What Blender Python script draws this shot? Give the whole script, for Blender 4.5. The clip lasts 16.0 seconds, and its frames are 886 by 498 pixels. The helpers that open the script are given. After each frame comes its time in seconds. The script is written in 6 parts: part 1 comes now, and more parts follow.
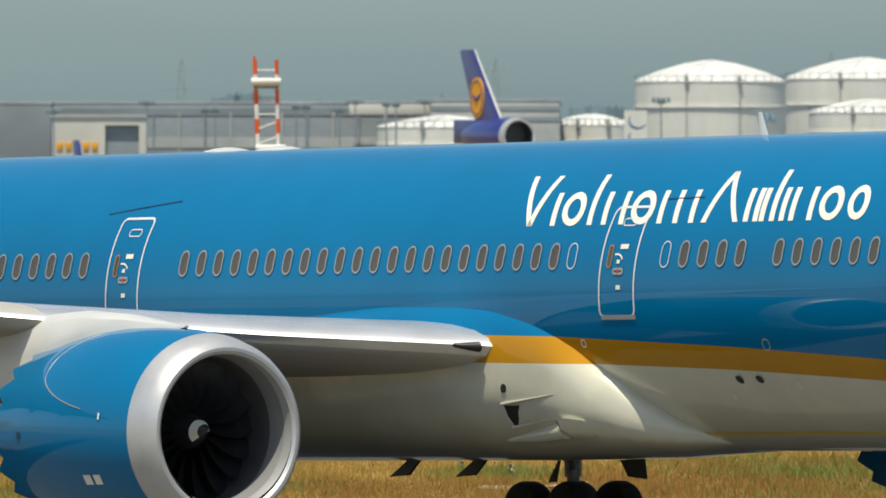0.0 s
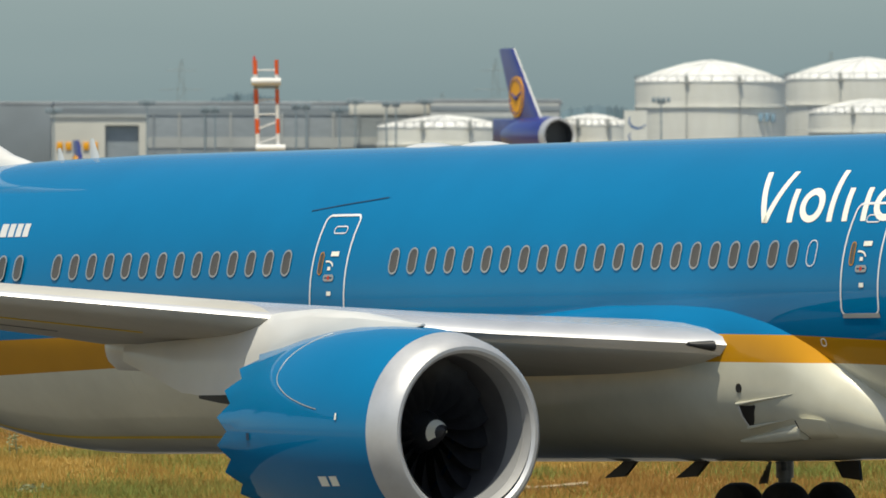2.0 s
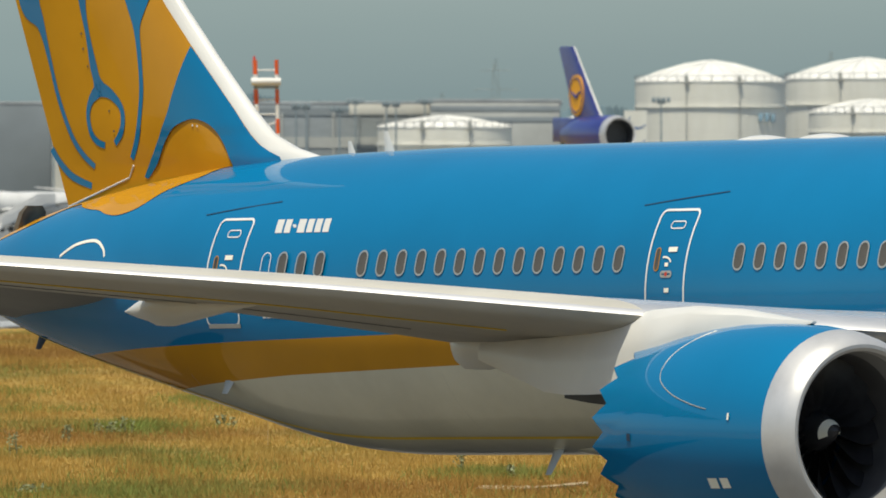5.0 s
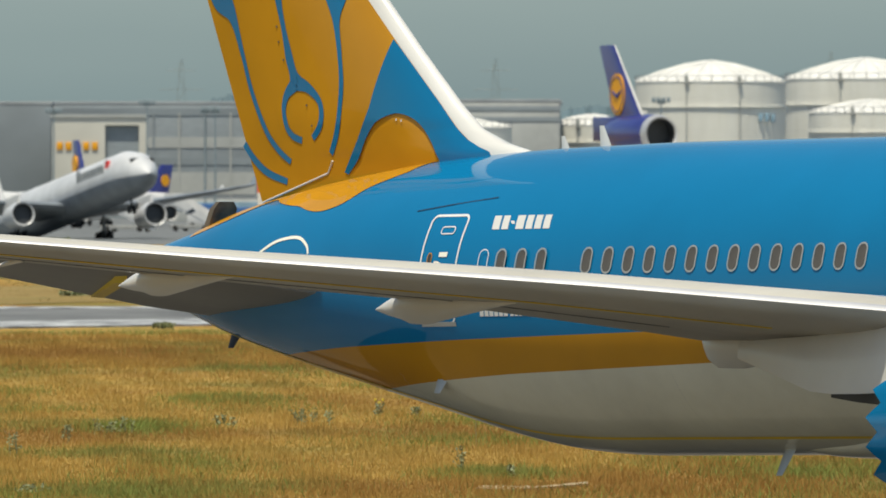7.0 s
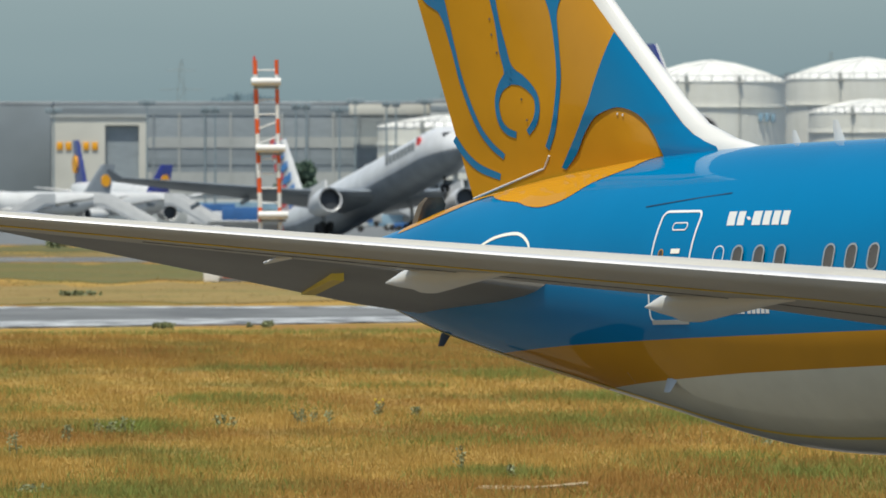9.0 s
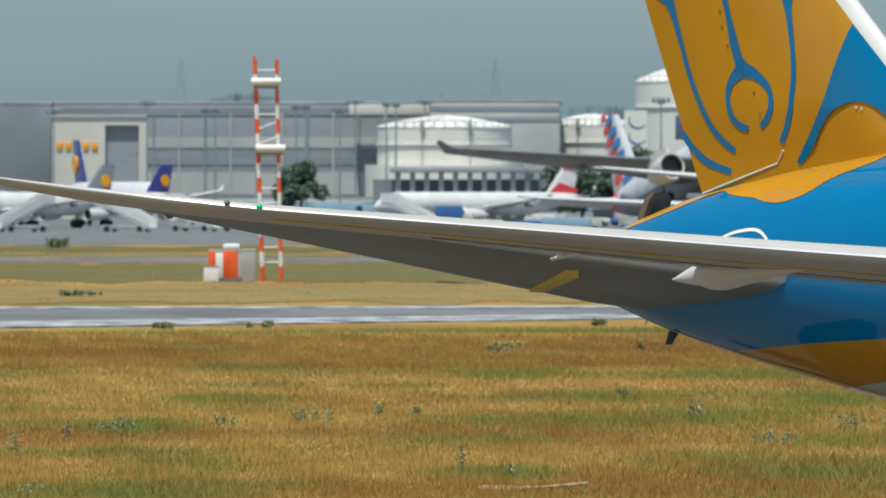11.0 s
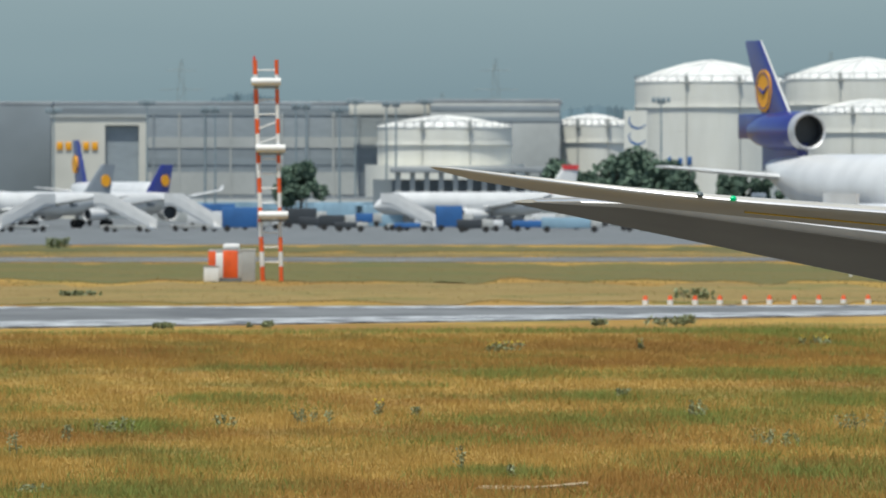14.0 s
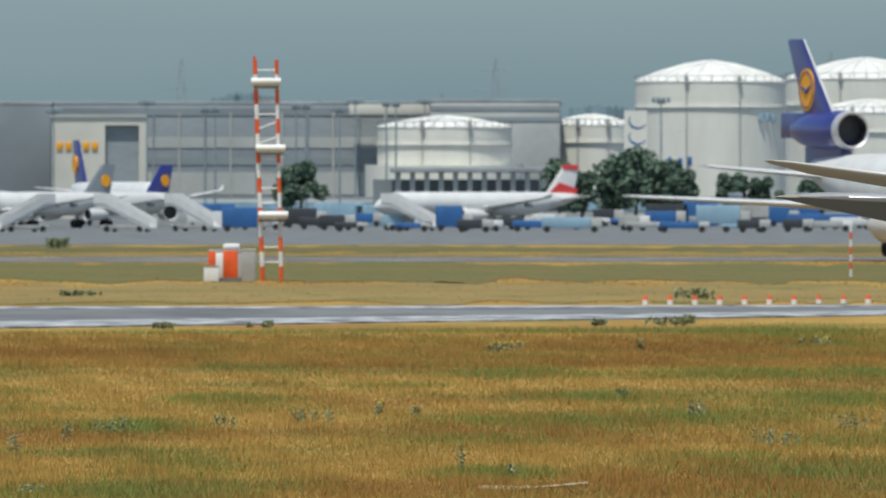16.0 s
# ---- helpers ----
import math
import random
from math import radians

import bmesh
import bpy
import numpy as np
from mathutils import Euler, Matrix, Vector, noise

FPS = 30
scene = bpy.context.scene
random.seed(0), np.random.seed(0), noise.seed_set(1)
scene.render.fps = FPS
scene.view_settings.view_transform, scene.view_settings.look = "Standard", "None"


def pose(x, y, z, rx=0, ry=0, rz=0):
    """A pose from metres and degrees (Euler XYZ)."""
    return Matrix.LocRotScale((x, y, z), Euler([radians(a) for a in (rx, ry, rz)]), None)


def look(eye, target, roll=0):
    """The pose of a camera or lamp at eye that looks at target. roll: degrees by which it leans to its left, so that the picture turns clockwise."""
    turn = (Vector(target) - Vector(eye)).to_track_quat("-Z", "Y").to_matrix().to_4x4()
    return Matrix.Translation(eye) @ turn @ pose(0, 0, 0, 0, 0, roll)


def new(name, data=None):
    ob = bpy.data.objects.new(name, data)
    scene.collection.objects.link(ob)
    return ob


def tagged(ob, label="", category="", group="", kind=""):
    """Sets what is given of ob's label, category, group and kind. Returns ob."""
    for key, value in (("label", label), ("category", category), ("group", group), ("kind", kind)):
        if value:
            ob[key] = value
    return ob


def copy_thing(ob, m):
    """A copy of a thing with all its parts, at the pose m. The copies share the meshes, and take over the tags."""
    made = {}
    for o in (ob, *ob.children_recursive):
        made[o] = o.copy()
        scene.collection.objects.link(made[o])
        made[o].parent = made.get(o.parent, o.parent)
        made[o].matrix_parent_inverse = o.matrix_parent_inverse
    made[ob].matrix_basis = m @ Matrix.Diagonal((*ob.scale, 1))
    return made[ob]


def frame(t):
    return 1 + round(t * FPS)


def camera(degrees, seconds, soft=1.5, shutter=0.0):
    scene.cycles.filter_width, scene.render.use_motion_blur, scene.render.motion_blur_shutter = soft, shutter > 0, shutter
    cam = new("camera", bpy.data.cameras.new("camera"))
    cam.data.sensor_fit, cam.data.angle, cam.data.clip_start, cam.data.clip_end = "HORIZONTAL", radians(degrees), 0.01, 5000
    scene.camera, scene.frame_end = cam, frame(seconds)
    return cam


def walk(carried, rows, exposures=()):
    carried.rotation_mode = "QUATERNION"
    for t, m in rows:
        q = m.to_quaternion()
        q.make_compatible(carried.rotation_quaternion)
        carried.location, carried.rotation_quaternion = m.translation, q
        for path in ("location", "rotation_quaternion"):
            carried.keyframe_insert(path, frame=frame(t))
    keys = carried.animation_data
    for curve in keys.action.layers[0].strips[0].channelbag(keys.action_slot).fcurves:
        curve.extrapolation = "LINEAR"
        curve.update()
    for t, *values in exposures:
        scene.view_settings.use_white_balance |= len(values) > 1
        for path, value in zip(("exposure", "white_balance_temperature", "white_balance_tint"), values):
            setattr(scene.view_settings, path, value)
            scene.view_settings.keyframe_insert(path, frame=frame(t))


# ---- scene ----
# ---- camera: a long lens on a tripod, 7.4 m above the airfield ----
cam = camera(3.0348, 16.0, soft=1.7)
cam.data.dof.use_dof, cam.data.dof.focus_distance, cam.data.dof.aperture_fstop = True, 310.0, 9.0
EYE = pose(0, 0, 7.388, 89.727, 0, 0)
walk(cam, [(0.0, EYE), (16.0, EYE)], exposures=[(0.0, 0.36, 6850, 5), (4.0, 0.36, 7000, 5), (7.0, 0.33, 7050, 5), (9.0, 0.36, 6550, 5), (13.0, 0.36, 6300, 5), (16.0, 0.24, 6300, 5)])

# ---- light: high sun, hazy sky with a dark bank of cloud in the distance ----
SUN_EL, SUN_AZ = 69.0, 199.0
world = bpy.data.worlds.new("sky")
scene.world = world
world.use_nodes = True
wn = world.node_tree.nodes
sky = wn.new("ShaderNodeTexSky")
sky.sky_type, sky.sun_disc = "NISHITA", False
sky.sun_elevation, sky.sun_rotation = radians(SUN_EL), radians(SUN_AZ)
sky.dust_density = 1.2
wn["Background"].inputs[1].default_value = 0.098
world.node_tree.links.new(sky.outputs[0], wn["Background"].inputs[0])
sun = new("sun", bpy.data.lights.new("sun", "SUN"))
sun.data.energy, sun.data.angle, sun.data.color = 3.5, radians(0.6), (1.0, 0.95, 0.86)
sun.matrix_world = look((0, 0, 0), (-math.cos(radians(SUN_EL)) * math.sin(radians(SUN_AZ)), -math.cos(radians(SUN_EL)) * math.cos(radians(SUN_AZ)), -math.sin(radians(SUN_EL))))


# ---- materials ----
def material(name, color, rough=0.5, metal=0.0, vary=0.12, scale=1.0, grain=0.0, grain_scale=20.0, bump=0.0, tint=None, coat=0.0, spec=0.5, stretch=(1, 1, 1), emit=0.0, island=0.0):
    m = bpy.data.materials.new(name)
    m.use_nodes = True
    n, l = m.node_tree.nodes, m.node_tree.links
    b = n["Principled BSDF"]
    b.inputs["Roughness"].default_value, b.inputs["Metallic"].default_value = rough, metal
    b.inputs["Coat Weight"].default_value, b.inputs["Coat Roughness"].default_value = coat, 0.03
    b.inputs["Specular IOR Level"].default_value = spec
    co = n.new("ShaderNodeTexCoord")
    mp = n.new("ShaderNodeMapping")
    mp.inputs["Scale"].default_value = stretch
    l.new(co.outputs["Object"], mp.inputs[0])
    big = n.new("ShaderNodeTexNoise")
    big.inputs["Scale"].default_value, big.inputs["Detail"].default_value = scale, 4.0
    l.new(mp.outputs[0], big.inputs["Vector"])
    fine = n.new("ShaderNodeTexNoise")
    fine.inputs["Scale"].default_value, fine.inputs["Detail"].default_value = grain_scale, 3.0
    l.new(mp.outputs[0], fine.inputs["Vector"])
    dark = tuple(c * (1 - 2 * vary) for c in color) if tint is None else tint
    light = tuple(min(1.0, c * (1 + vary)) for c in color)
    ramp = n.new("ShaderNodeValToRGB")
    ramp.color_ramp.elements[0].position, ramp.color_ramp.elements[1].position = 0.32, 0.66
    ramp.color_ramp.elements[0].color, ramp.color_ramp.elements[1].color = (*dark, 1), (*light, 1)
    l.new(big.outputs[0], ramp.inputs[0])
    out = ramp.outputs[0]
    if grain:
        mix = n.new("ShaderNodeMix")
        mix.data_type, mix.blend_type = "RGBA", "OVERLAY"
        mix.inputs[0].default_value = grain
        l.new(out, mix.inputs[6])
        l.new(fine.outputs[0], mix.inputs[7])
        out = mix.outputs[2]
    if island:
        geo = n.new("ShaderNodeNewGeometry")
        hsv = n.new("ShaderNodeHueSaturation")
        rng = n.new("ShaderNodeMapRange")
        rng.inputs[3].default_value, rng.inputs[4].default_value = 1 - island, 1 + island
        l.new(geo.outputs["Random Per Island"], rng.inputs[0])
        l.new(rng.outputs[0], hsv.inputs["Value"])
        l.new(out, hsv.inputs["Color"])
        out = hsv.outputs[0]
    l.new(out, b.inputs["Base Color"])
    if bump:
        bp = n.new("ShaderNodeBump")
        bp.inputs["Strength"].default_value, bp.inputs["Distance"].default_value = bump, 0.02
        l.new(fine.outputs[0], bp.inputs["Height"])
        l.new(bp.outputs[0], b.inputs["Normal"])
    if emit:
        l.new(out, b.inputs["Emission Color"])
        b.inputs["Emission Strength"].default_value = emit
    return m


BLUE = material("blue_paint", (0.0, 0.146, 0.318), 0.35, 0.0, vary=0.03, scale=0.35, coat=0.75, spec=0.0)
GOLD = material("gold_paint", (0.49, 0.228, 0.012), 0.4, 0.0, vary=0.05, scale=0.5, coat=0.6, spec=0.0)
GRAY = material("belly_gray", (0.58, 0.555, 0.435), 0.32, vary=0.05, scale=0.5, coat=0.7, grain=0.08, grain_scale=3.0)
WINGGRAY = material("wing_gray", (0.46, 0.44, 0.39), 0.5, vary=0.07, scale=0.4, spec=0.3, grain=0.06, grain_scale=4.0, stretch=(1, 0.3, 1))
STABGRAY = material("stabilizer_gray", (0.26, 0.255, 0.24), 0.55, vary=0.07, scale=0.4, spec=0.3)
WHITE = material("white_paint", (0.64, 0.63, 0.595), 0.3, vary=0.04, scale=0.5, coat=0.3)
CREAM = material("cream_lettering", (0.86, 0.83, 0.70), 0.35, vary=0.02)
SILVER = material("bare_aluminium", (0.58, 0.575, 0.57), 0.45, 0.55, vary=0.05, scale=1.2, grain=0.06, grain_scale=9.0)
SLAT = material("polished_slat", (0.80, 0.79, 0.77), 0.26, 0.65, vary=0.06, scale=0.8, grain=0.05, grain_scale=6.0)
DARK = material("dark_metal", (0.035, 0.034, 0.033), 0.45, 0.5, vary=0.15, scale=2.0)
BLADE = material("fan_blade", (0.042, 0.042, 0.046), 0.4, 0.5, vary=0.15, scale=3.0)
# two grays for the inlet wall, its inward shade put into the colour
DUCTMID = material("inlet_mid_shade", (0.24, 0.24, 0.24), 0.5, vary=0.06, scale=1.5)
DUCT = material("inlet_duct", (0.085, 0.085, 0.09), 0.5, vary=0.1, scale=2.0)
RUBBER = material("tyre_rubber", (0.022, 0.021, 0.02), 0.8, vary=0.2, scale=4.0)
STRUT = material("gear_strut", (0.26, 0.26, 0.25), 0.45, 0.3, vary=0.2, scale=5.0)
PANE = material("cabin_window", (0.08, 0.07, 0.055), 0.12, vary=0.25, scale=1.3)
RIM = material("window_surround", (0.40, 0.40, 0.37), 0.4, 0.4, vary=0.05)
LINE = material("panel_line", (0.01, 0.035, 0.08), 0.5, vary=0.05)
DOORLINE = material("door_outline", (0.72, 0.72, 0.70), 0.4, vary=0.05)
RED = material("red_mark", (0.5, 0.05, 0.03), 0.5, vary=0.05)
YELLOWLINE = material("yellow_line", (0.66, 0.46, 0.04), 0.5, vary=0.05)
BROWN = material("weathered_flap", (0.11, 0.085, 0.055), 0.6, vary=0.25, scale=3.0)
LENS = material("lamp_glass", (0.16, 0.18, 0.17), 0.08, vary=0.1)
GREENLAMP = material("green_lamp", (0.0, 0.45, 0.16), 0.2, vary=0.02, emit=0.3)
NAVY = material("navy_paint", (0.022, 0.03, 0.19), 0.3, vary=0.05, coat=0.4)
ORANGE = material("orange_disc", (0.75, 0.33, 0.01), 0.4, vary=0.04)
FARWHITE = material("distant_white_paint", (0.60, 0.60, 0.59), 0.35, vary=0.05, scale=0.4)
FARGRAY = material("distant_silver_paint", (0.56, 0.57, 0.58), 0.35, 0.0, vary=0.06, scale=0.4)
# gray of distant parts, and the painted shade under the departing jet
MIDGRAY = material("distant_gray_and_shade", (0.19, 0.215, 0.24), 0.4, vary=0.1, scale=0.4)
FLAGRED = material("tail_red", (0.62, 0.05, 0.05), 0.4, vary=0.05)
SKYBLUE = material("tail_blue", (0.04, 0.2, 0.5), 0.4, vary=0.05)
MASTRED = material("signal_orange", (0.72, 0.10, 0.015), 0.5, vary=0.1, scale=1.0)
MASTWHITE = material("signal_white", (0.72, 0.71, 0.68), 0.5, vary=0.08, scale=1.0)
TANK = material("tank_paint", (0.69, 0.675, 0.60), 0.6, vary=0.06, scale=0.12, grain=0.12, grain_scale=0.8, stretch=(1, 1, 0.2))
TANKROOF = material("tank_roof", (0.68, 0.675, 0.64), 0.6, vary=0.06, scale=0.3)
# cladding and roof grays lifted, low in contrast: distance haze put into the colour
HANGAR = material("hangar_cladding", (0.235, 0.265, 0.28), 0.6, vary=0.08, scale=0.05, grain=0.15, grain_scale=0.6, stretch=(1, 1, 2))
HANGARLIGHT = material("light_cladding", (0.40, 0.41, 0.39), 0.6, vary=0.07, scale=0.06, grain=0.12, grain_scale=0.7)
HANGARDARK = material("dark_cladding", (0.215, 0.245, 0.26), 0.6, vary=0.1, scale=0.05)
PORTAL = material("portal_render", (0.55, 0.53, 0.46), 0.6, vary=0.06, scale=0.1)
ROOFGRAY = material("roof_membrane", (0.30, 0.32, 0.33), 0.7, vary=0.15, scale=0.1)
STEEL = material("galvanised_steel", (0.24, 0.26, 0.27), 0.5, 0.2, vary=0.1)
BOXBLUE = material("blue_container", (0.03, 0.12, 0.32), 0.5, vary=0.15, scale=0.3)
BOXPALE = material("pale_panel", (0.25, 0.38, 0.47), 0.5, vary=0.1, scale=0.3)
BOXDARK = material("dark_vehicle", (0.04, 0.045, 0.05), 0.5, vary=0.2, scale=0.3)
BOXGRAY = material("gray_vehicle", (0.38, 0.38, 0.36), 0.5, vary=0.2, scale=0.3)
# pylon and mast steel paled toward the sky tone, painting in the haze
FAINT = material("hazed_steelwork", (0.21, 0.26, 0.28), 0.7, vary=0.05)
# leaf green lightened and dulled, so the colour carries the distance haze
HAZELEAF = material("leaf", (0.125, 0.18, 0.13), 0.8, vary=0.15, scale=0.3, island=0.1, spec=0.1)
BARK = material("bark", (0.08, 0.06, 0.045), 0.85, vary=0.2, scale=2.0)
WEED = material("weed_leaf", (0.22, 0.245, 0.12), 0.6, vary=0.2, scale=2.0, island=0.4)
FLOWER = material("yellow_flower", (0.6, 0.45, 0.03), 0.6, vary=0.1)
# woods green mixed with the sky's blue-gray: distance haze held in the colour
HILL = material("hazed_far_woods", (0.09, 0.14, 0.165), 0.9, vary=0.2, scale=0.02)


# ---- building helpers ----
def part(name, bm, mats, parent=None, label="", smooth=True):
    me = bpy.data.meshes.new(name)
    bmesh.ops.recalc_face_normals(bm, faces=bm.faces) if len(bm.faces) < 20000 else None
    for f in bm.faces:
        f.smooth = smooth
    bm.to_mesh(me)
    bm.free()
    for m in (mats if isinstance(mats, (list, tuple)) else [mats]):
        me.materials.append(m)
    if smooth:
        me.set_sharp_from_angle(angle=radians(38))
    ob = new(name, me)
    ob.parent = parent
    if label:
        tagged(ob, label)
    return ob


def share(ob, place, parent):
    o = new(ob.name, ob.data)
    o.parent, o.matrix_basis = parent, place
    return o


def thing(name, m, label, category, group="", kind=""):
    e = tagged(new(name), label, category, group, kind)
    e.matrix_basis = m
    return e


def loft(bm, rings, caps=True, mat=None, closed=True):
    """Skin a row of rings; mat(i, j) picks the face's material."""
    vs = [[bm.verts.new(p) for p in r] for r in rings]
    n = len(vs[0])
    for i in range(len(vs) - 1):
        for j in range(n if closed else n - 1):
            k = (j + 1) % n
            f = bm.faces.new((vs[i][j], vs[i][k], vs[i + 1][k], vs[i + 1][j]))
            if mat:
                f.material_index = mat(i, j)
    if caps and closed:
        for r, i in ((vs[0], 0), (vs[-1], len(vs) - 2)):
            f = bm.faces.new(r)
            if mat:
                f.material_index = mat(i, 0)
    return bm


def box(bm, x0, x1, y0, y1, z0, z1, bevel=0.0, mi=0):
    m = Matrix.Translation(((x0 + x1) / 2, (y0 + y1) / 2, (z0 + z1) / 2)) @ Matrix.Diagonal((x1 - x0, y1 - y0, z1 - z0, 1))
    g = bmesh.ops.create_cube(bm, size=1, matrix=m)
    fs = set(f for v in g["verts"] for f in v.link_faces)
    for f in fs:
        f.material_index = mi
    if bevel:
        bmesh.ops.bevel(bm, geom=list(set(e for f in fs for e in f.edges)), offset=bevel, segments=2, affect="EDGES", profile=0.5)
    return bm


def tube(bm, p, q, r0, r1=None, n=10, mi=0):
    r1 = r0 if r1 is None else r1
    p, q = Vector(p), Vector(q)
    t = (q - p).to_track_quat("Z", "Y").to_matrix()
    rings = [[c + t @ Vector((r * math.cos(2 * math.pi * k / n), r * math.sin(2 * math.pi * k / n), 0)) for k in range(n)] for c, r in ((p, r0), (q, r1))]
    return loft(bm, rings, True, lambda i, j: mi)


def spin(bm, profile, n=48, mat=None, start=(0, 0, 0)):
    """Turn a profile of (x, r) about the x axis."""
    rings = [[(start[0] + x, start[1] + r * math.cos(2 * math.pi * k / n), start[2] + r * math.sin(2 * math.pi * k / n)) for k in range(n)] for x, r in profile]
    return loft(bm, rings, False, mat)


def between(x, table):
    """Smooth interpolation in a short table of (x, value)."""
    return float(np.interp(x, [t[0] for t in table], [t[1] for t in table]))


def foil(chord, thick, n=14, camber=0.015):
    """A wing section, nose at 0, tail at -chord: points round it, as (x, z)."""
    u = (1 - np.cos(np.linspace(0, math.pi, n))) / 2
    h = 5 * thick * (0.2969 * np.sqrt(u) - 0.126 * u - 0.3516 * u**2 + 0.2843 * u**3 - 0.1015 * u**4) + 0.0012
    c = 4 * camber * u * (1 - u)
    up = [(-chord * a, chord * (k + b)) for a, b, k in zip(u, h, c)]
    low = [(-chord * a, chord * (k - b)) for a, b, k in zip(u, h, c)]
    return up + low[::-1][1:-1]


def wing(bm, sections, n=14, mat=None, camber=0.015):
    """sections: (span, nose x, nose z, chord, thickness, twist in degrees), skinned tip to tip."""
    rings = []
    for y, x, z, chord, th, tw in sections:
        c, s = math.cos(radians(tw)), math.sin(radians(tw))
        rings.append([(x + px * c - pz * s, y, z + px * s + pz * c) for px, pz in foil(chord, th, n, camber)])
    return loft(bm, rings, True, mat)


# ---- ground: one sheet to the horizon, with a gentle rise under the taxiway ----
def rise(x, y):
    s = (x - 4.0) * 0.628 - (y - 326.0) * 0.778
    return 0.0132 * min(max(s, 0.0), 75.0)


def grass_material(name, golden, brown, green, island=0.0, share=0.5):
    """Dry grass: golden, with brown and green drifts, longer in depth than across."""
    m = material(name, golden, 0.9, vary=0.1, scale=0.35, grain=0.18, grain_scale=2.2, stretch=(2.5, 1, 1), spec=0.05, island=island)
    n, l = m.node_tree.nodes, m.node_tree.links
    p = n["Principled BSDF"]
    src = p.inputs["Base Color"].links[0].from_socket
    co = n.new("ShaderNodeTexCoord")
    for color, sc, lo, hi, off in ((brown, 0.020, 0.47, 0.62, 0.0), (green, 0.033, 0.56 - 0.06 * share, 0.72 - 0.06 * share, 37.0), (brown, 0.09, 0.56, 0.75, 71.0), (green, 0.13, 0.60, 0.78, 13.0)):
        mp = n.new("ShaderNodeMapping")
        mp.inputs["Scale"].default_value, mp.inputs["Location"].default_value = (3.0, 1, 1), (off, off, 0)
        ns = n.new("ShaderNodeTexNoise")
        ns.inputs["Scale"].default_value, ns.inputs["Detail"].default_value = sc, 5.0
        rg = n.new("ShaderNodeMapRange")
        rg.inputs[1].default_value, rg.inputs[2].default_value, rg.inputs[4].default_value = lo, hi, 0.85
        mx = n.new("ShaderNodeMix")
        mx.data_type = "RGBA"
        mx.inputs[7].default_value = (*color, 1)
        l.new(co.outputs["Object"], mp.inputs[0]), l.new(mp.outputs[0], ns.inputs["Vector"])
        l.new(ns.outputs[0], rg.inputs[0]), l.new(rg.outputs[0], mx.inputs[0]), l.new(src, mx.inputs[6])
        src = mx.outputs[2]
    l.new(src, p.inputs["Base Color"])
    return m


bm = bmesh.new()
xs = [-3000, -800, -300, -120] + list(range(-60, 101, 10)) + [160, 400, 900, 3000]
ys = [-400, -50, 100, 180] + list(range(220, 341, 10)) + [360, 420, 600, 1000, 1350, 1700, 2000, 3500, 4990]
grid = [[bm.verts.new((x, y, rise(x, y) - 0.02 - 0.8 * min(max((y - 1350) / 350, 0), 1))) for x in xs] for y in ys]
for i in range(len(ys) - 1):
    for j in range(len(xs) - 1):
        bm.faces.new((grid[i][j], grid[i][j + 1], grid[i + 1][j + 1], grid[i + 1][j]))
tagged(part("ground", bm, grass_material("grassland", (0.36, 0.232, 0.064), (0.25, 0.14, 0.042), (0.17, 0.155, 0.045))), "dry golden summer grassland with green and brown patches", "ground", kind="structure")

# the taxiway under the moving jet, climbing gently with it
bm = bmesh.new()
prev = None
for s in range(-160, 241, 10):
    cx, cy = 4.0 + 0.628 * s, 326.0 - 0.778 * s
    row = [bm.verts.new((cx + 0.778 * w, cy + 0.628 * w, rise(cx + 0.778 * w, cy + 0.628 * w) + 0.03)) for w in (-42, -32, -20, -8, 4, 14)]
    if prev:
        for k in range(5):
            bm.faces.new((prev[k], prev[k + 1], row[k + 1], row[k]))
    prev = row
tagged(part("road_taxiway_near", bm, material("taxiway_asphalt", (0.11, 0.10, 0.082), 0.85, vary=0.15, scale=0.1, grain=0.2, grain_scale=1.0)), "dull gray asphalt taxiway under the jet", "taxiway", kind="structure")


# ---- the taxiing wide-body: x forward, y to its left, z up, origin on the centreline by the third door ----
TOP = [(-27.6, 0.78), (-26.6, 1.0), (-24.3, 1.50), (-22.9, 1.90), (-20.0, 2.38), (-17.0, 2.72), (-13.8, 2.89), (-10.0, 2.96), (27.0, 2.97), (29.5, 2.72), (31.5, 2.15), (33.2, 1.25), (34.3, 0.45), (34.9, -0.35)]
BOT = [(-27.6, 0.45), (-26.6, 0.33), (-25.3, 0.02), (-23.2, -0.66), (-21.1, -1.16), (-18.7, -1.67), (-16.1, -2.20), (-14.4, -2.58), (-12.7, -2.86), (-11.0, -2.97), (28.0, -2.97), (30.5, -2.8), (32.5, -2.35), (34.0, -1.55), (34.9, -0.85)]
WID = [(-27.6, 0.2), (-26.6, 0.38), (-25.0, 0.85), (-22.5, 1.5), (-18.5, 2.3), (-16.0, 2.63), (-14.0, 2.80), (-11.5, 2.89), (-9.0, 2.92), (27.0, 2.92), (29.5, 2.72), (31.5, 2.3), (33.2, 1.6), (34.3, 0.9), (34.9, 0.3)]
EDGE1 = [(-27.6, -1.3), (-22.0, -1.03), (-17.7, -0.85), (-13.6, -0.74), (-8.0, -0.63), (0.0, -0.60), (8.0, -0.65), (14.8, -0.78), (17.0, -0.87), (20.7, -1.02), (25.2, -1.27), (34.9, -2.1)]
EDGE2 = [(-27.6, -2.2), (-19.0, -1.75), (-15.4, -1.55), (-12.2, -1.40), (-6.0, -1.22), (4.0, -1.2), (12.0, -1.25), (16.0, -1.31), (20.4, -1.44), (24.9, -1.66), (34.9, -2.4)]


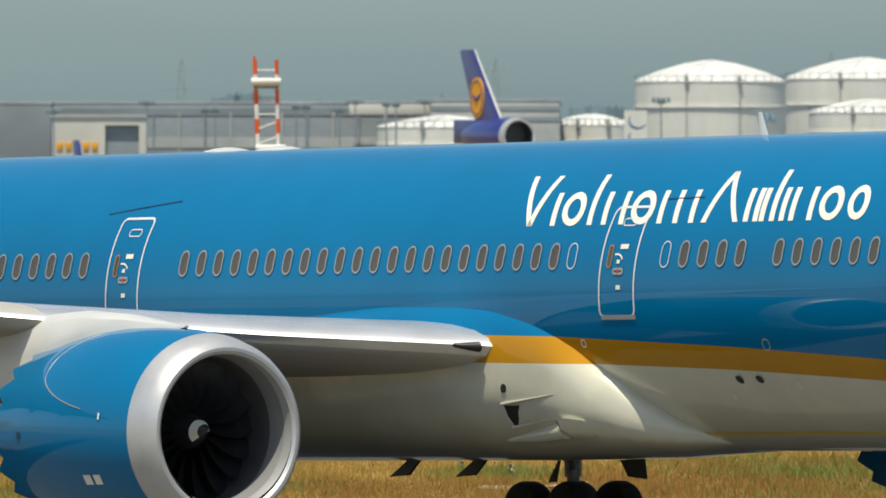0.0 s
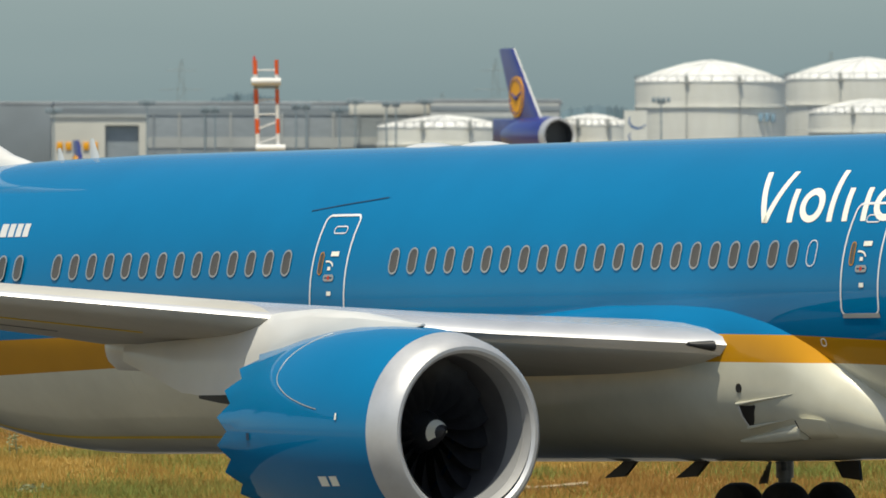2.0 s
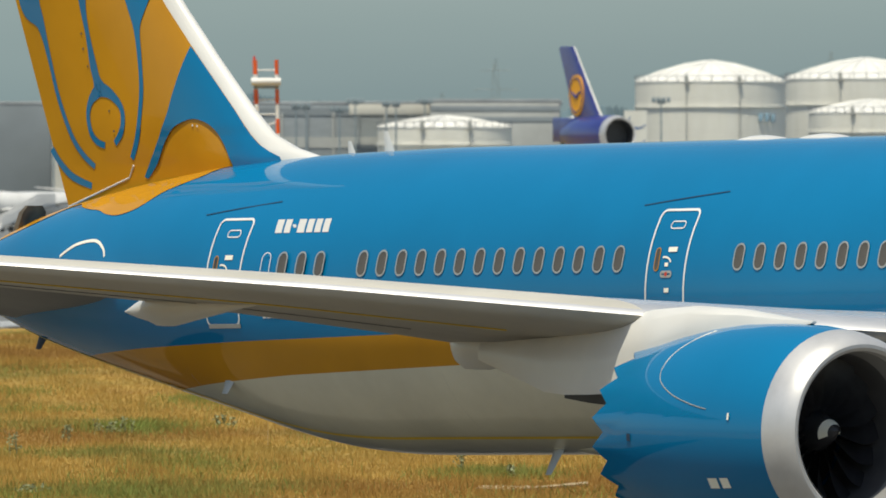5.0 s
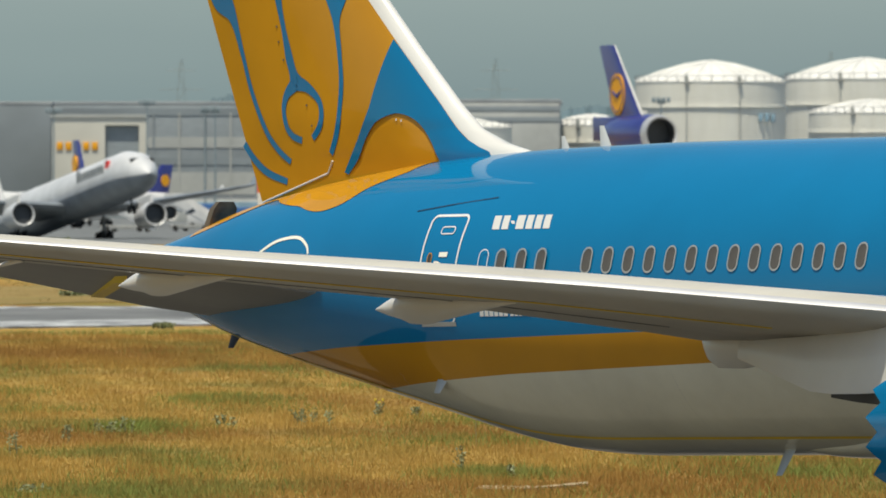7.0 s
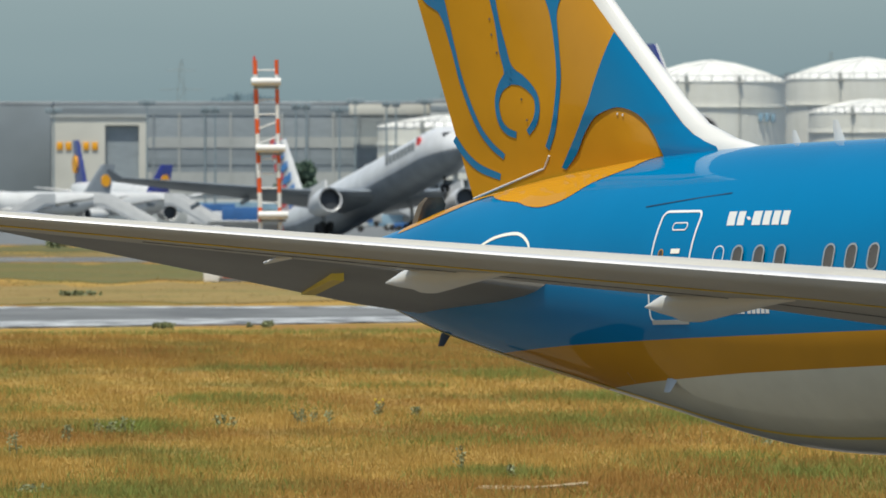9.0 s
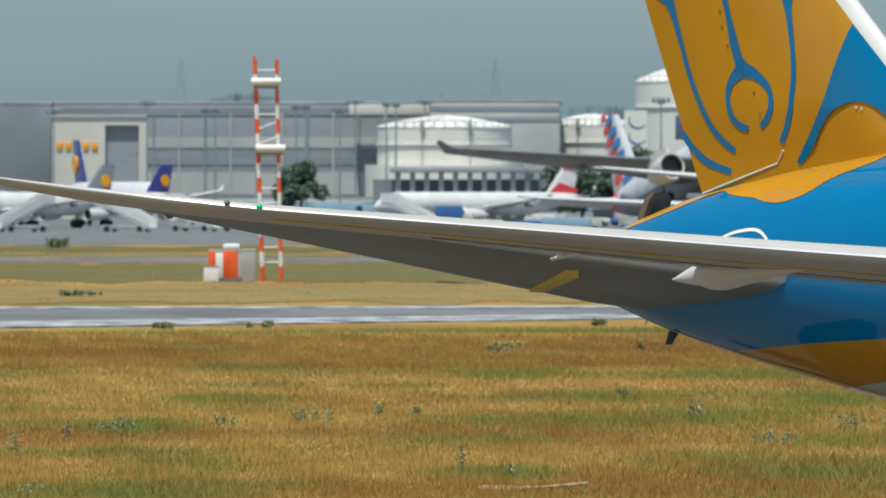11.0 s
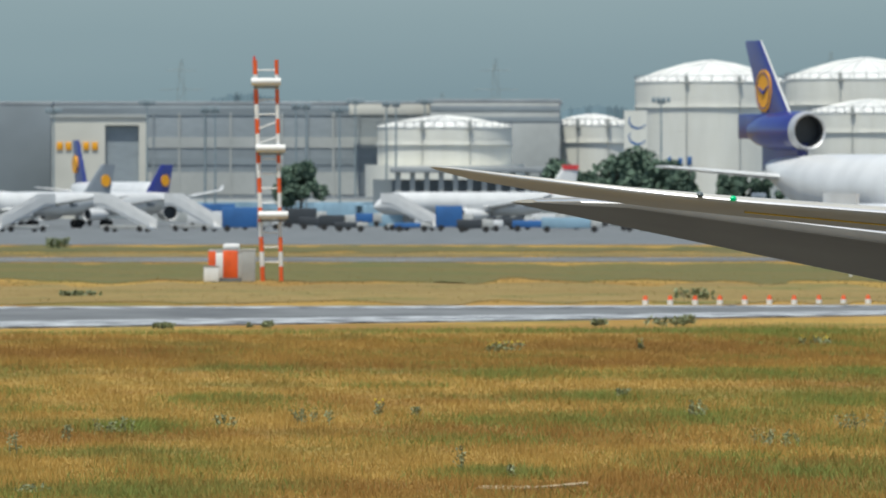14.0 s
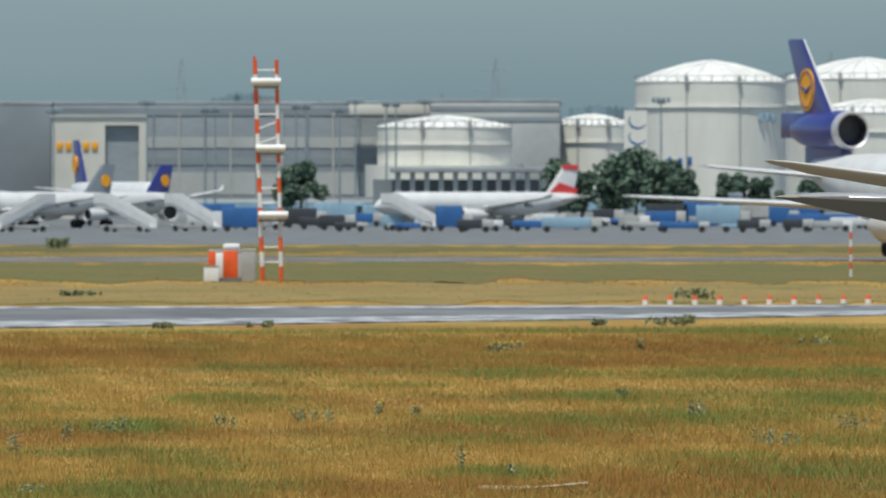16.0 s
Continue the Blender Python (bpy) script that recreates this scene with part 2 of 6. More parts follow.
def soft_table(t):
    """The same table, sampled on a smoothed curve."""
    xs = np.linspace(t[0][0], t[-1][0], 500)
    v = np.interp(xs, [p[0] for p in t], [p[1] for p in t])
    k = np.hanning(23)
    w = np.convolve(np.pad(v, 11, mode="edge"), k / k.sum(), "valid")
    f = np.clip((t[-1][0] - xs) / 4.0, 0, 1)
    return list(zip(xs, v * (1 - f) + w * f))


TOP, BOT, WID = soft_table(TOP), soft_table(BOT), soft_table(WID)


def hull(a, c, off=0.0):
    """A point of the fuselage's right side at station a and height c, raised by off."""
    t, b, w = between(a, TOP), between(a, BOT), between(a, WID)
    zc, rz = (t + b) / 2, (t - b) / 2
    q = max(-0.999, min(0.999, (c - zc) / rz))
    y = -w * math.sqrt(1 - q * q)
    n = Vector((0, y / w**2, (c - zc) / rz**2)).normalized()
    return Vector((a, y, c)) + n * off


def band_ring(a, top, bot, wid, e1, e2, n1=18, n2=3, n3=14):
    """Ring whose rows follow the two paint edges; also the count of rows on one side."""
    zc, rz = (top + bot) / 2, (top - bot) / 2
    lim = lambda z: math.asin(max(-0.985, min(0.985, (z - zc) / rz)))
    g1, g2 = lim(e1), lim(e2)
    ang = list(np.linspace(math.pi / 2, g1, n1)) + list(np.linspace(g1, g2, n2 + 1)[1:]) + list(np.linspace(g2, -math.pi / 2, n3 + 1)[1:])
    right = [(a, -wid * math.cos(g), zc + rz * math.sin(g)) for g in ang]
    return right + [(x, -y, z) for x, y, z in right[::-1][1:-1]]


def band_paint(n1=18, n2=3, n3=14):
    half = n1 + n2 + n3 - 1
    def pick(i, j):
        k = j if j < half else 2 * half - 1 - j
        return 0 if k < n1 - 1 else 1 if k < n1 - 1 + n2 else 2
    return pick


def decal(bm, left, right, mi=0, off=0.006):
    """A painted strip on the fuselage between two lines of (a, c)."""
    vl, vr = ([bm.verts.new(hull(a, c, off)) for a, c in s] for s in (left, right))
    for i in range(len(vl) - 1):
        bm.faces.new((vl[i], vr[i], vr[i + 1], vl[i + 1])).material_index = mi


def ribbon(bm, path, width, mi=0, off=0.006, loop=False):
    """A painted line along a path of (a, c)."""
    n = len(path)
    L, R = [], []
    for i, (a, c) in enumerate(path):
        p, q = (path[(i - 1) % n], path[(i + 1) % n]) if loop else (path[max(i - 1, 0)], path[min(i + 1, n - 1)])
        d = Vector((q[0] - p[0], q[1] - p[1])).normalized() * width / 2
        L.append((a - d.y, c + d.x)), R.append((a + d.y, c - d.x))
    if loop:
        L.append(L[0]), R.append(R[0])
    decal(bm, L, R, mi, off)


def rounded(a, c, w, h, r, lean=0.0, n=6):
    """Rounded rectangle about (a, c) as a loop."""
    out = []
    for k, (sx, sz) in enumerate(((1, 1), (-1, 1), (-1, -1), (1, -1))):
        for i in range(n):
            g = math.pi / 2 * (k + i / (n - 1))
            x, z = sx * (w / 2 - r) + r * math.cos(g), sz * (h / 2 - r) + r * math.sin(g)
            out.append((a + x + lean * z, c + z))
        if k in (1, 3):
            z0, z1 = sz * (h / 2 - r), -sz * (h / 2 - r)
            for f in np.linspace(0, 1, 9)[1:-1]:
                out.append((a + sx * w / 2 + lean * (z0 + f * (z1 - z0)), c + z0 + f * (z1 - z0)))
    return out


def pipe(bm, pts, r, n=6, mi=0):
    """One unbroken tube along a row of points."""
    rings = []
    pts = [Vector(p) for p in pts]
    for i, p in enumerate(pts):
        t = (pts[min(i + 1, len(pts) - 1)] - pts[max(i - 1, 0)]).to_track_quat("Z", "Y").to_matrix()
        rings.append([p + t @ Vector((r * math.cos(2 * math.pi * k / n), r * math.sin(2 * math.pi * k / n), 0)) for k in range(n)])
    return loft(bm, rings, True, lambda i, j: mi)


jet = thing("airliner", pose(0, 320, 4.8), "deep blue wide-body twin jet with gold stripe and gray belly, taxiing", "airplane")

# fuselage
st = list(np.linspace(-27.6, -9, 60)) + list(np.linspace(-8, 27, 36)) + list(np.linspace(27.5, 34.9, 24))
bm = loft(bmesh.new(), [band_ring(a, between(a, TOP), between(a, BOT), between(a, WID), between(a, EDGE1), between(a, EDGE2)) for a in st], True, band_paint())
fuselage = part("fuselage", bm, [BLUE, GOLD, GRAY], jet, "glossy blue barrel with gold stripe over a gray belly")

# fairing between wing and body, fuller than the barrel
bm = bmesh.new()
FW = [(-8.0, 0.5), (-4.0, 1.0), (-1.0, 1.75), (2.0, 2.65), (5.0, 3.25), (9.0, 3.36), (12.3, 3.22), (14.2, 3.08), (15.2, 3.03), (16.0, 2.9), (16.8, 2.52), (17.5, 1.8), (18.2, 0.5)]
FT = [(-8.0, -2.62), (-4.0, -2.4), (-1.0, -1.6), (2.0, -0.6), (5.0, 0.1), (9.0, 0.38), (11.5, 0.46), (12.9, 0.42), (14.0, 0.22), (14.8, -0.12), (15.6, -0.62), (16.4, -1.30), (17.2, -2.0), (17.8, -2.55), (18.2, -2.80)]
FB = [(-8.0, -2.7), (-5.0, -3.02), (0.0, -3.14), (12.0, -3.14), (15.0, -3.1), (17.0, -3.0), (18.2, -2.84)]
FW, FT, FB = soft_table(FW), soft_table(FT), soft_table(FB)


def fairing_half(a, z):
    """Half width of the fairing at station a and height z."""
    t, b, w = between(a, FT), between(a, FB), between(a, FW)
    q = max(-1.0, min(1.0, (z - (t + b) / 2) / ((t - b) / 2)))
    return w * max(0.0, 1 - abs(q) ** 3.1) ** (1 / 2.5)


def on_fairing(a, z, off=0.0):
    return Vector((a, -fairing_half(a, z) - off, z))


rows = []
for a in np.linspace(-8.0, 18.2, 72):
    t, b, w = between(a, FT), between(a, FB), between(a, FW)
    zc, rz = (t + b) / 2, (t - b) / 2
    def side(z):
        return fairing_half(a, z)
    e1, e2 = min(between(a, EDGE1), t - 0.02), min(between(a, EDGE2), t - 0.04)
    e2 = min(max(e2, b + 0.1), t - 0.012)
    e1 = min(max(e1, e2 + 0.004), t - 0.004)
    curve = lambda z0, z1, n: [z0 + (z1 - z0) * (1 - math.cos(math.pi * k / n)) / 2 for k in range(n + 1)]
    zs = curve(t, e1, 12) + curve(e1, e2, 3)[1:] + curve(e2, b, 14)[1:]
    right = [(a, -side(z), z) for z in zs]
    rows.append(right + [(x, -y, z) for x, y, z in right[::-1][1:-1]])
bm = loft(bmesh.new(), rows, True, band_paint(13, 3, 14))
part("belly_fairing", bm, [BLUE, GOLD, GRAY], jet, "bulging wing root fairing in blue, gold and gray")

# air intake between two ledges, scoop with a square outlet, vent hole
bm = bmesh.new()
cols = [(13.50, -2.07, -2.47), (13.62, -2.08, -2.46), (13.74, -2.08, -2.36), (13.86, -2.08, -2.20), (13.94, -2.07, -2.10)]
loft(bm, [[on_fairing(x, zt, -0.1), on_fairing(x, zt, 0.014), on_fairing(x, (zt + zb) / 2, 0.014), on_fairing(x, zb, 0.014), on_fairing(x, zb, -0.1)] for x, zt, zb in cols])
intake = part("air_intake", bm, DARK, jet, "recessed dark air intake")
for z0, z1, x1 in ((-2.05, -1.87, 15.1), (-2.49, -2.33, 14.95)):
    rr = []
    for u in np.linspace(0, 1, 8):
        c = on_fairing(13.46 + (x1 - 13.46) * u, z0 + (z1 - z0) * u)
        h = 0.05 * (1 - u) + 0.004
        rr.append([c + Vector((0, 0.1, 0.6 * h)), c + Vector((0, -h, 0.6 * h)), c + Vector((0, -1.3 * h, 0)), c + Vector((0, -h, -0.6 * h)), c + Vector((0, 0.1, -0.6 * h))])
    part("ledge", loft(bmesh.new(), rr), GRAY, intake)
bm = loft(bmesh.new(), [[on_fairing(x, z, -0.1), on_fairing(x, z, 0.03), on_fairing(x + 0.04, z, 0.03), on_fairing(x + 0.04, z, -0.1)] for x, z in ((13.46, -2.07), (13.46, -2.27), (13.47, -2.49))])
part("lip", bm, WHITE, intake)
rr = []
for u in np.linspace(0, 1, 14):
    c = on_fairing(12.75 + 2.4 * u, -2.74 + 0.20 * u)
    h = 0.02 + 0.16 * math.sin(u * math.pi / 2) ** 0.8
    rr.append([c + Vector((0, -h * 0.9 * math.cos(g), h * math.sin(g))) for g in np.linspace(0, 2 * math.pi, 16, endpoint=False)])
scoop = part("ram_scoop", loft(bmesh.new(), rr), GRAY, jet, "gray scoop swelling from the belly fairing")
rr = [[on_fairing(x, z0, -0.2), on_fairing(x, z0, o), on_fairing(x, (z0 + z1) / 2, o + 0.03), on_fairing(x, z1, o), on_fairing(x, z1, -0.2)] for x, z0, z1, o in ((15.12, -2.70, -2.36, 0.10), (15.20, -2.70, -2.36, 0.10))]
part("seam", loft(bmesh.new(), rr), DARK, scoop)
rr = [[on_fairing(x, z0, -0.2), on_fairing(x, z0, o), on_fairing(x, (z0 + z1) / 2, o + 0.03), on_fairing(x, z1, o), on_fairing(x, z1, -0.2)] for x, z0, z1, o in ((15.20, -2.72, -2.34, 0.13), (15.55, -2.70, -2.33, 0.10), (15.85, -2.68, -2.36, 0.03), (15.92, -2.66, -2.40, -0.02))]
part("scoop_lip", loft(bmesh.new(), rr), GRAY, scoop, "square pale scoop lip")
bm = bmesh.new()
tube(bm, on_fairing(13.55, -1.75, -0.05), on_fairing(13.55, -1.75, 0.012), 0.085, n=20)
part("vent_hole", bm, DARK, jet)
for a, c in ((20.4, -1.62), (21.05, -1.62)):
    bm = bmesh.new()
    p = hull(a, c, 0.008)
    tube(bm, p, p + Vector((0, -0.006, -0.006)), 0.10, n=18)
    part("sensor_port", bm, [DARK], jet)
bm = bmesh.new()
ribbon(bm, rounded(21.7, -0.98, 0.22, 0.2, 0.09), 0.03, 0)
part("drain_ring", bm, RIM, jet)
for a, c, h in ((15.75, -0.92, 0.13), (22.2, -1.75, 0.09), (19.9, -1.95, 0.05)):
    bm = bmesh.new()
    ribbon(bm, rounded(a, c, h * 1.1, h, h * 0.4), 0.025)
    part("service_port", bm, CREAM, jet)

# cabin windows: pane and surround, alike all along
WC = 0.72


def cabin_window(a, plug=False):
    bm = bmesh.new()
    loop = rounded(0, WC, 0.235, 0.44, 0.115)
    if not plug:
        vs = [bm.verts.new(hull(x, z, 0.013)) for x, z in loop]
        bm.faces.new(vs)
    ribbon(bm, rounded(0, WC, 0.275, 0.475, 0.13), 0.034 if not plug else 0.02, 1, 0.017, True)
    ob = part("window", bm, [PANE, RIM if not plug else DOORLINE], jet, "plugged window outline" if plug else "")
    ob.location.x = a
    return ob


first = cabin_window(2.09)
blank = cabin_window(15.49, True)
spots = [2.09 + 0.6096 * k for k in range(1, 22)] + [-1.52 - 0.6096 * k for k in range(14)] + [19.18, 19.79, 20.40, 21.01] + [22.24 + 0.6096 * k for k in range(12)]
for a in spots:
    share(first, Matrix.Translation((a, 0, 0)), jet)
share(blank, Matrix.Translation((18.57, 0, 0)), jet)
for a, y in ((-10.8, -0.006), (-11.4, 0.0), (-12.01, 0.012)):
    share(first, Matrix.Translation((a, y, 0)), jet)
share(blank, Matrix.Translation((-12.55, 0.025, 0)), jet)


# cabin doors with outline, sill, small pane, handle and placards
def cabin_door(a, w=1.14):
    bm = bmesh.new()
    vs = rounded(a, 0.60, w, 2.04, 0.13)
    ribbon(bm, vs, 0.045, 0, 0.010, True)
    d = part("door", bm, DOORLINE, jet, "blue cabin door outlined in pale gray")
    bm = bmesh.new()
    ribbon(bm, rounded(a + 0.06, 1.34, 0.42, 0.13, 0.06), 0.022, 0, 0.010, True)
    part("door_window", bm, DOORLINE, d)
    bm = bmesh.new()
    decal(bm, [(a - w / 2 + 0.04, -0.40), (a - w / 2 + 0.04, -0.48)], [(a + w / 2 + 0.03, -0.40), (a + w / 2 + 0.03, -0.48)], 0, 0.016)
    part("sill", bm, RIM, d, "bare metal door sill")
    bm = bmesh.new()
    ribbon(bm, rounded(a - 0.30, 0.70, 0.13, 0.42, 0.06), 0.02, 1, 0.012, True)
    bm.faces.new([bm.verts.new(hull(x, z, 0.009)) for x, z in rounded(a - 0.30, 0.70, 0.12, 0.4, 0.05)])
    part("vision_panel", bm, [PANE, GOLD], d)
    for x, z, ww, hh in ((0.12, 0.88, 0.26, 0.09), (0.0, 0.60, 0.1, 0.07), (0.06, 0.12, 0.14, 0.08)):
        bm = bmesh.new()
        decal(bm, [(a + x - ww / 2, z + hh / 2), (a + x - ww / 2, z - hh / 2)], [(a + x + ww / 2, z + hh / 2), (a + x + ww / 2, z - hh / 2)], 0, 0.012)
        part("placard", bm, CREAM, d, "small pale placard")
    bm = bmesh.new()
    ribbon(bm, [(a - 0.08 + 0.2 * math.sin(g), 0.62 + 0.12 * math.cos(g)) for g in np.linspace(-0.3, 1.4, 8)], 0.035, 0, 0.012)
    part("handle_arc", bm, CREAM, d, "curved pale handle marking")
    bm = bmesh.new()
    ribbon(bm, rounded(a + 0.02, 0.42, 0.30, 0.08, 0.04), 0.05, 0, 0.014, True)
    bm.faces.new([bm.verts.new(hull(x, z, 0.018)) for x, z in rounded(a + 0.02, 0.42, 0.08, 0.08, 0.035)]).material_index = 1
    part("handle", bm, [RIM, RED], d, "red and silver door handle")
    bm = bmesh.new()
    ribbon(bm, [(a - 1.25, 1.72), (a - 0.2, 1.83), (a + 1.1, 1.95)] if a < 10 else [(a + 0.9, 1.76), (a + 2.1, 1.78)], 0.022, 0, 0.008)
    part("rain_gutter", bm, LINE, jet)


for a in (-0.05, 17.05, -14.0, 28.6):
    cabin_door(a)

# painted title: plain slanted strokes and ovals, cream
a = 13.25
for kind, w in ((2, 1.0), (0, 0.15), (5, 0.74), (3, 0.3), (1, 0.74), (5, 0.76), (4, 1.2), (6, 1.2), (0, 0.14), (1, 0.36), (3, 0.14), (0, 0.14), (1, 0.74), (5, 0.74), (5, 0.66)):
    z0 = 1.30
    z1 = z0 + (0.95 if kind in (2, 3, 6) else 0.62)
    slant = lambda z: -0.35 * (z - z0)
    bm = bmesh.new()
    if kind == 5:
        ring = [(math.cos(g), math.sin(g)) for g in np.linspace(0, 2 * math.pi, 29)]
        zm = (z0 + z1) / 2
        rows = [[(a + w / 2 + (w / 2 - q) * c + slant(zm + (0.32 - q * 0.75) * d), zm + (0.32 - q * 0.75) * d) for c, d in ring] for q in (0.0, 0.17)]
        decal(bm, rows[0], rows[1], 0, 0.007)
    else:
        bars = [0.0] if kind in (0, 3) else [0.0, w / 2 - 0.08, w - 0.16] if kind == 4 else [0.0, w - 0.16]
        for s in bars:
            zz = list(np.linspace(z0, z1, 7))
            lean = 0.0 if kind not in (2, 6) else w * 0.40 - s
            foot = [lean * ((z1 - z) if kind == 2 else (z - z0)) / (z1 - z0) for z in zz]
            decal(bm, [(a + s + f + slant(z), z) for z, f in zip(zz, foot)], [(a + s + 0.16 + f + slant(z), z) for z, f in zip(zz, foot)])
    part("title_stroke", bm, CREAM, jet)
    a += w + 0.17 + (0.08 if kind == 4 else 0)
bm = bmesh.new()
decal(bm, [(25.6, 1.5), (26.6, 2.1)], [(25.9, 1.35), (27.0, 1.9)])
part("title_emblem", bm, GOLD, jet)
# registration and type marks as plain bars
x = -12.6
for w in (0.22, 0.2, 0.1, 0.24, 0.2, 0.2, 0.2):
    bm = bmesh.new()
    z = (1.34, 1.60) if w > 0.1 else (1.44, 1.50)
    decal(bm, [(x, z[0]), (x - 0.04, (z[0] + z[1]) / 2), (x - 0.07, z[1])], [(x + w, z[0]), (x + w - 0.04, (z[0] + z[1]) / 2), (x + w - 0.07, z[1])])
    part("registration_bar", bm, WHITE, jet)
    x += w + 0.065
x = -12.62
for w in [0.15] * 6 + [0.05] + [0.13] * 5:
    if w > 0.1:
        bm = bmesh.new()
        decal(bm, [(x, -0.30), (x, -0.19)], [(x + w - 0.03, -0.30), (x + w - 0.03, -0.19)])
        part("type_bar", bm, WHITE, jet)
    x += w
bm = bmesh.new()
ribbon(bm, [(-9.3 + 0.32 * math.cos(g), -0.05 + 0.2 * math.sin(g)) for g in np.linspace(0.2, 2.4, 12)], 0.07)
part("crescent_mark", bm, CREAM, jet)
# thin yellow line low on the belly, panel seams
bm = bmesh.new()
line = []
for a in np.linspace(-25.5, 33, 90):
    t, b, w = between(a, TOP), between(a, BOT), between(a, WID)
    line.append((a, (t + b) / 2 - (t - b) / 2 * 0.885))
ribbon(bm, line, 0.045)
part("belly_line", bm, YELLOWLINE, jet)
for a in (-7.3, 21.6, 15.2, -16.1):
    bm = bmesh.new()
    ribbon(bm, [(a, z) for z in np.linspace(-2.75, -1.35, 9)], 0.006)
    part("panel_seam", bm, RIM, jet)
# drain mast, aerials, blisters on the crown
for a, c, h in ((-14.6, -1.50, 0.26), (-6.0, -2.86, 0.50), (-23.25, -0.60, 0.26)):
    p = hull(a, c, -0.02)
    bm = bmesh.new()
    rr = [[(p.x + dx - s * 0.28 * h, p.y - s * h * 0.35 + dy, p.z - s * h) for dx, dy in ((0.16 * q, 0), (0, 0.03), (-0.16 * q, 0), (0, -0.03))] for s, q in ((0, 1), (1, 0.55))]
    loft(bm, rr)
    part("drain_mast", bm, RIM if a > -20 else DARK, jet)
for a, h, w in ((-12.25, 0.42, 0.34), (-13.45, 0.27, 0.26), (17.75, 0.46, 0.3)):
    z = between(a, TOP) - 0.03
    bm = loft(bmesh.new(), [[(a + dx - s * 0.3 * h, dy * (1 - 0.5 * s), z + s * h) for dx, dy in ((w / 2 * q, 0), (0, 0.03), (-w / 2 * q, 0), (0, -0.03))] for s, q in ((0, 1), (1, 0.4))])
    part("aerial", bm, WHITE, jet)
for a0, a1 in ((-1.3, -0.1), (0.56, 1.78)):
    rr = []
    for u in np.linspace(0, 1, 9):
        h = 0.10 * math.sin(math.pi * u) ** 0.5 + 0.004
        rr.append([(a0 + (a1 - a0) * u, 0.28 * math.cos(g), 2.93 + h * math.sin(g)) for g in np.linspace(0, math.pi, 9)])
    part("antenna_blister", loft(bmesh.new(), rr, False, None, False), WHITE, jet)

# ---- fin, with painted petals ----
FIN_T = lambda z: 0.30 - 0.016 * (z - 2.4)


def fin_edge(z):
    """nose and tail of the fin at height z"""
    nose = between(z, [(2.0, -13.2), (2.7, -14.2), (2.86, -14.5), (3.02, -15.2), (3.3, -15.95), (3.78, -16.59), (4.88, -17.8), (5.85, -18.81), (11.9, -24.6), (12.3, -25.6)])
    return nose, between(z, [(1.0, -22.33), (1.92, -22.70), (5.84, -24.34), (12.3, -27.0)])


def fin_mat(i, j):
    if j < 4 or j >= 22:
        return 1
    return 2 if i <= 3 and j in (4, 21) else 0


def fin_band(z):
    return between(z, [(2.0, 1.9), (2.7, 1.1), (2.86, 0.9), (3.3, 0.44), (3.78, 0.33), (4.9, 0.34), (5.85, 0.35), (12.3, 0.35)])


def fin_thick(u, z):
    th = 0.105 if z > 3.5 else 0.07 + 0.035 * max(0, z - 2.5)
    return 5 * th * (0.2969 * math.sqrt(u) - 0.126 * u - 0.3516 * u**2 + 0.2843 * u**3 - 0.1015 * u**4) + 0.0012


rings = []
for z in (1.2, 2.0, 2.7, 2.86, 3.02, 3.3, 3.55, 3.78, 4.3, 4.88, 5.85, 7.5, 9.5, 11.4, 12.0, 12.3):
    n, t = fin_edge(z)
    c = n - t
    wide = fin_band(z) / c
    us = [wide * q for q in (0, 0.06, 0.25, 0.6, 1.0)] + list(wide + (1 - wide) * np.linspace(0, 1, 10)[1:])
    up = [(n - c * u, -c * fin_thick(u, z), z) for u in us]
    rings.append(up + [(x, -y, zz) for x, y, zz in up[::-1][1:-1]])
fin = part("fin", loft(bmesh.new(), rings, True, fin_mat), [GOLD, WHITE, BLUE], jet, "gold tail fin with blue lines and white leading edge")


def fin_y(a, z):
    n, t = fin_edge(z)
    u = max(0.001, min(1, (n - a) / (n - t)))
    th = 0.105 if z > 3.5 else 0.07 + 0.035 * max(0, z - 2.5)
    h = 5 * th * (0.2969 * math.sqrt(u) - 0.126 * u - 0.3516 * u**2 + 0.2843 * u**3 - 0.1015 * u**4) + 0.0012
    return -(n - t) * h - 0.012


def smooth_path(p, n=10):
    out = []
    q = [p[0]] + list(p) + [p[-1]]
    for i in range(1, len(q) - 2):
        for s in np.linspace(0, 1, n, endpoint=False):
            out.append(tuple(0.5 * (2 * q[i][k] + (q[i + 1][k] - q[i - 1][k]) * s + (2 * q[i - 1][k] - 5 * q[i][k] + 4 * q[i + 1][k] - q[i + 2][k]) * s * s + (3 * q[i][k] - q[i - 1][k] - 3 * q[i + 1][k] + q[i + 2][k]) * s**3) for k in range(len(q[0]))))
    return out + [tuple(p[-1])]


def fin_stroke(path):
    """A blue line on the fin; path of (a, z, width)."""
    p = [(a - (fin_y(a, z) + 0.25) * 1.2, z, w) for a, z, w in smooth_path(path)]
    bm = bmesh.new()
    prev = None
    for i, (a, z, w) in enumerate(p):
        d = Vector((p[min(i + 1, len(p) - 1)][0] - p[max(i - 1, 0)][0], p[min(i + 1, len(p) - 1)][1] - p[max(i - 1, 0)][1])).normalized()
        row = []
        for s in np.linspace(-0.5, 0.5, 4):
            aa, zz = a - d.y * w * s, z + d.x * w * s
            row.append(bm.verts.new((aa, fin_y(aa, zz), zz)))
        if prev:
            for k in range(3):
                bm.faces.new((prev[k], prev[k + 1], row[k + 1], row[k]))
        prev = row
    part("petal_line", bm, BLUE, fin)


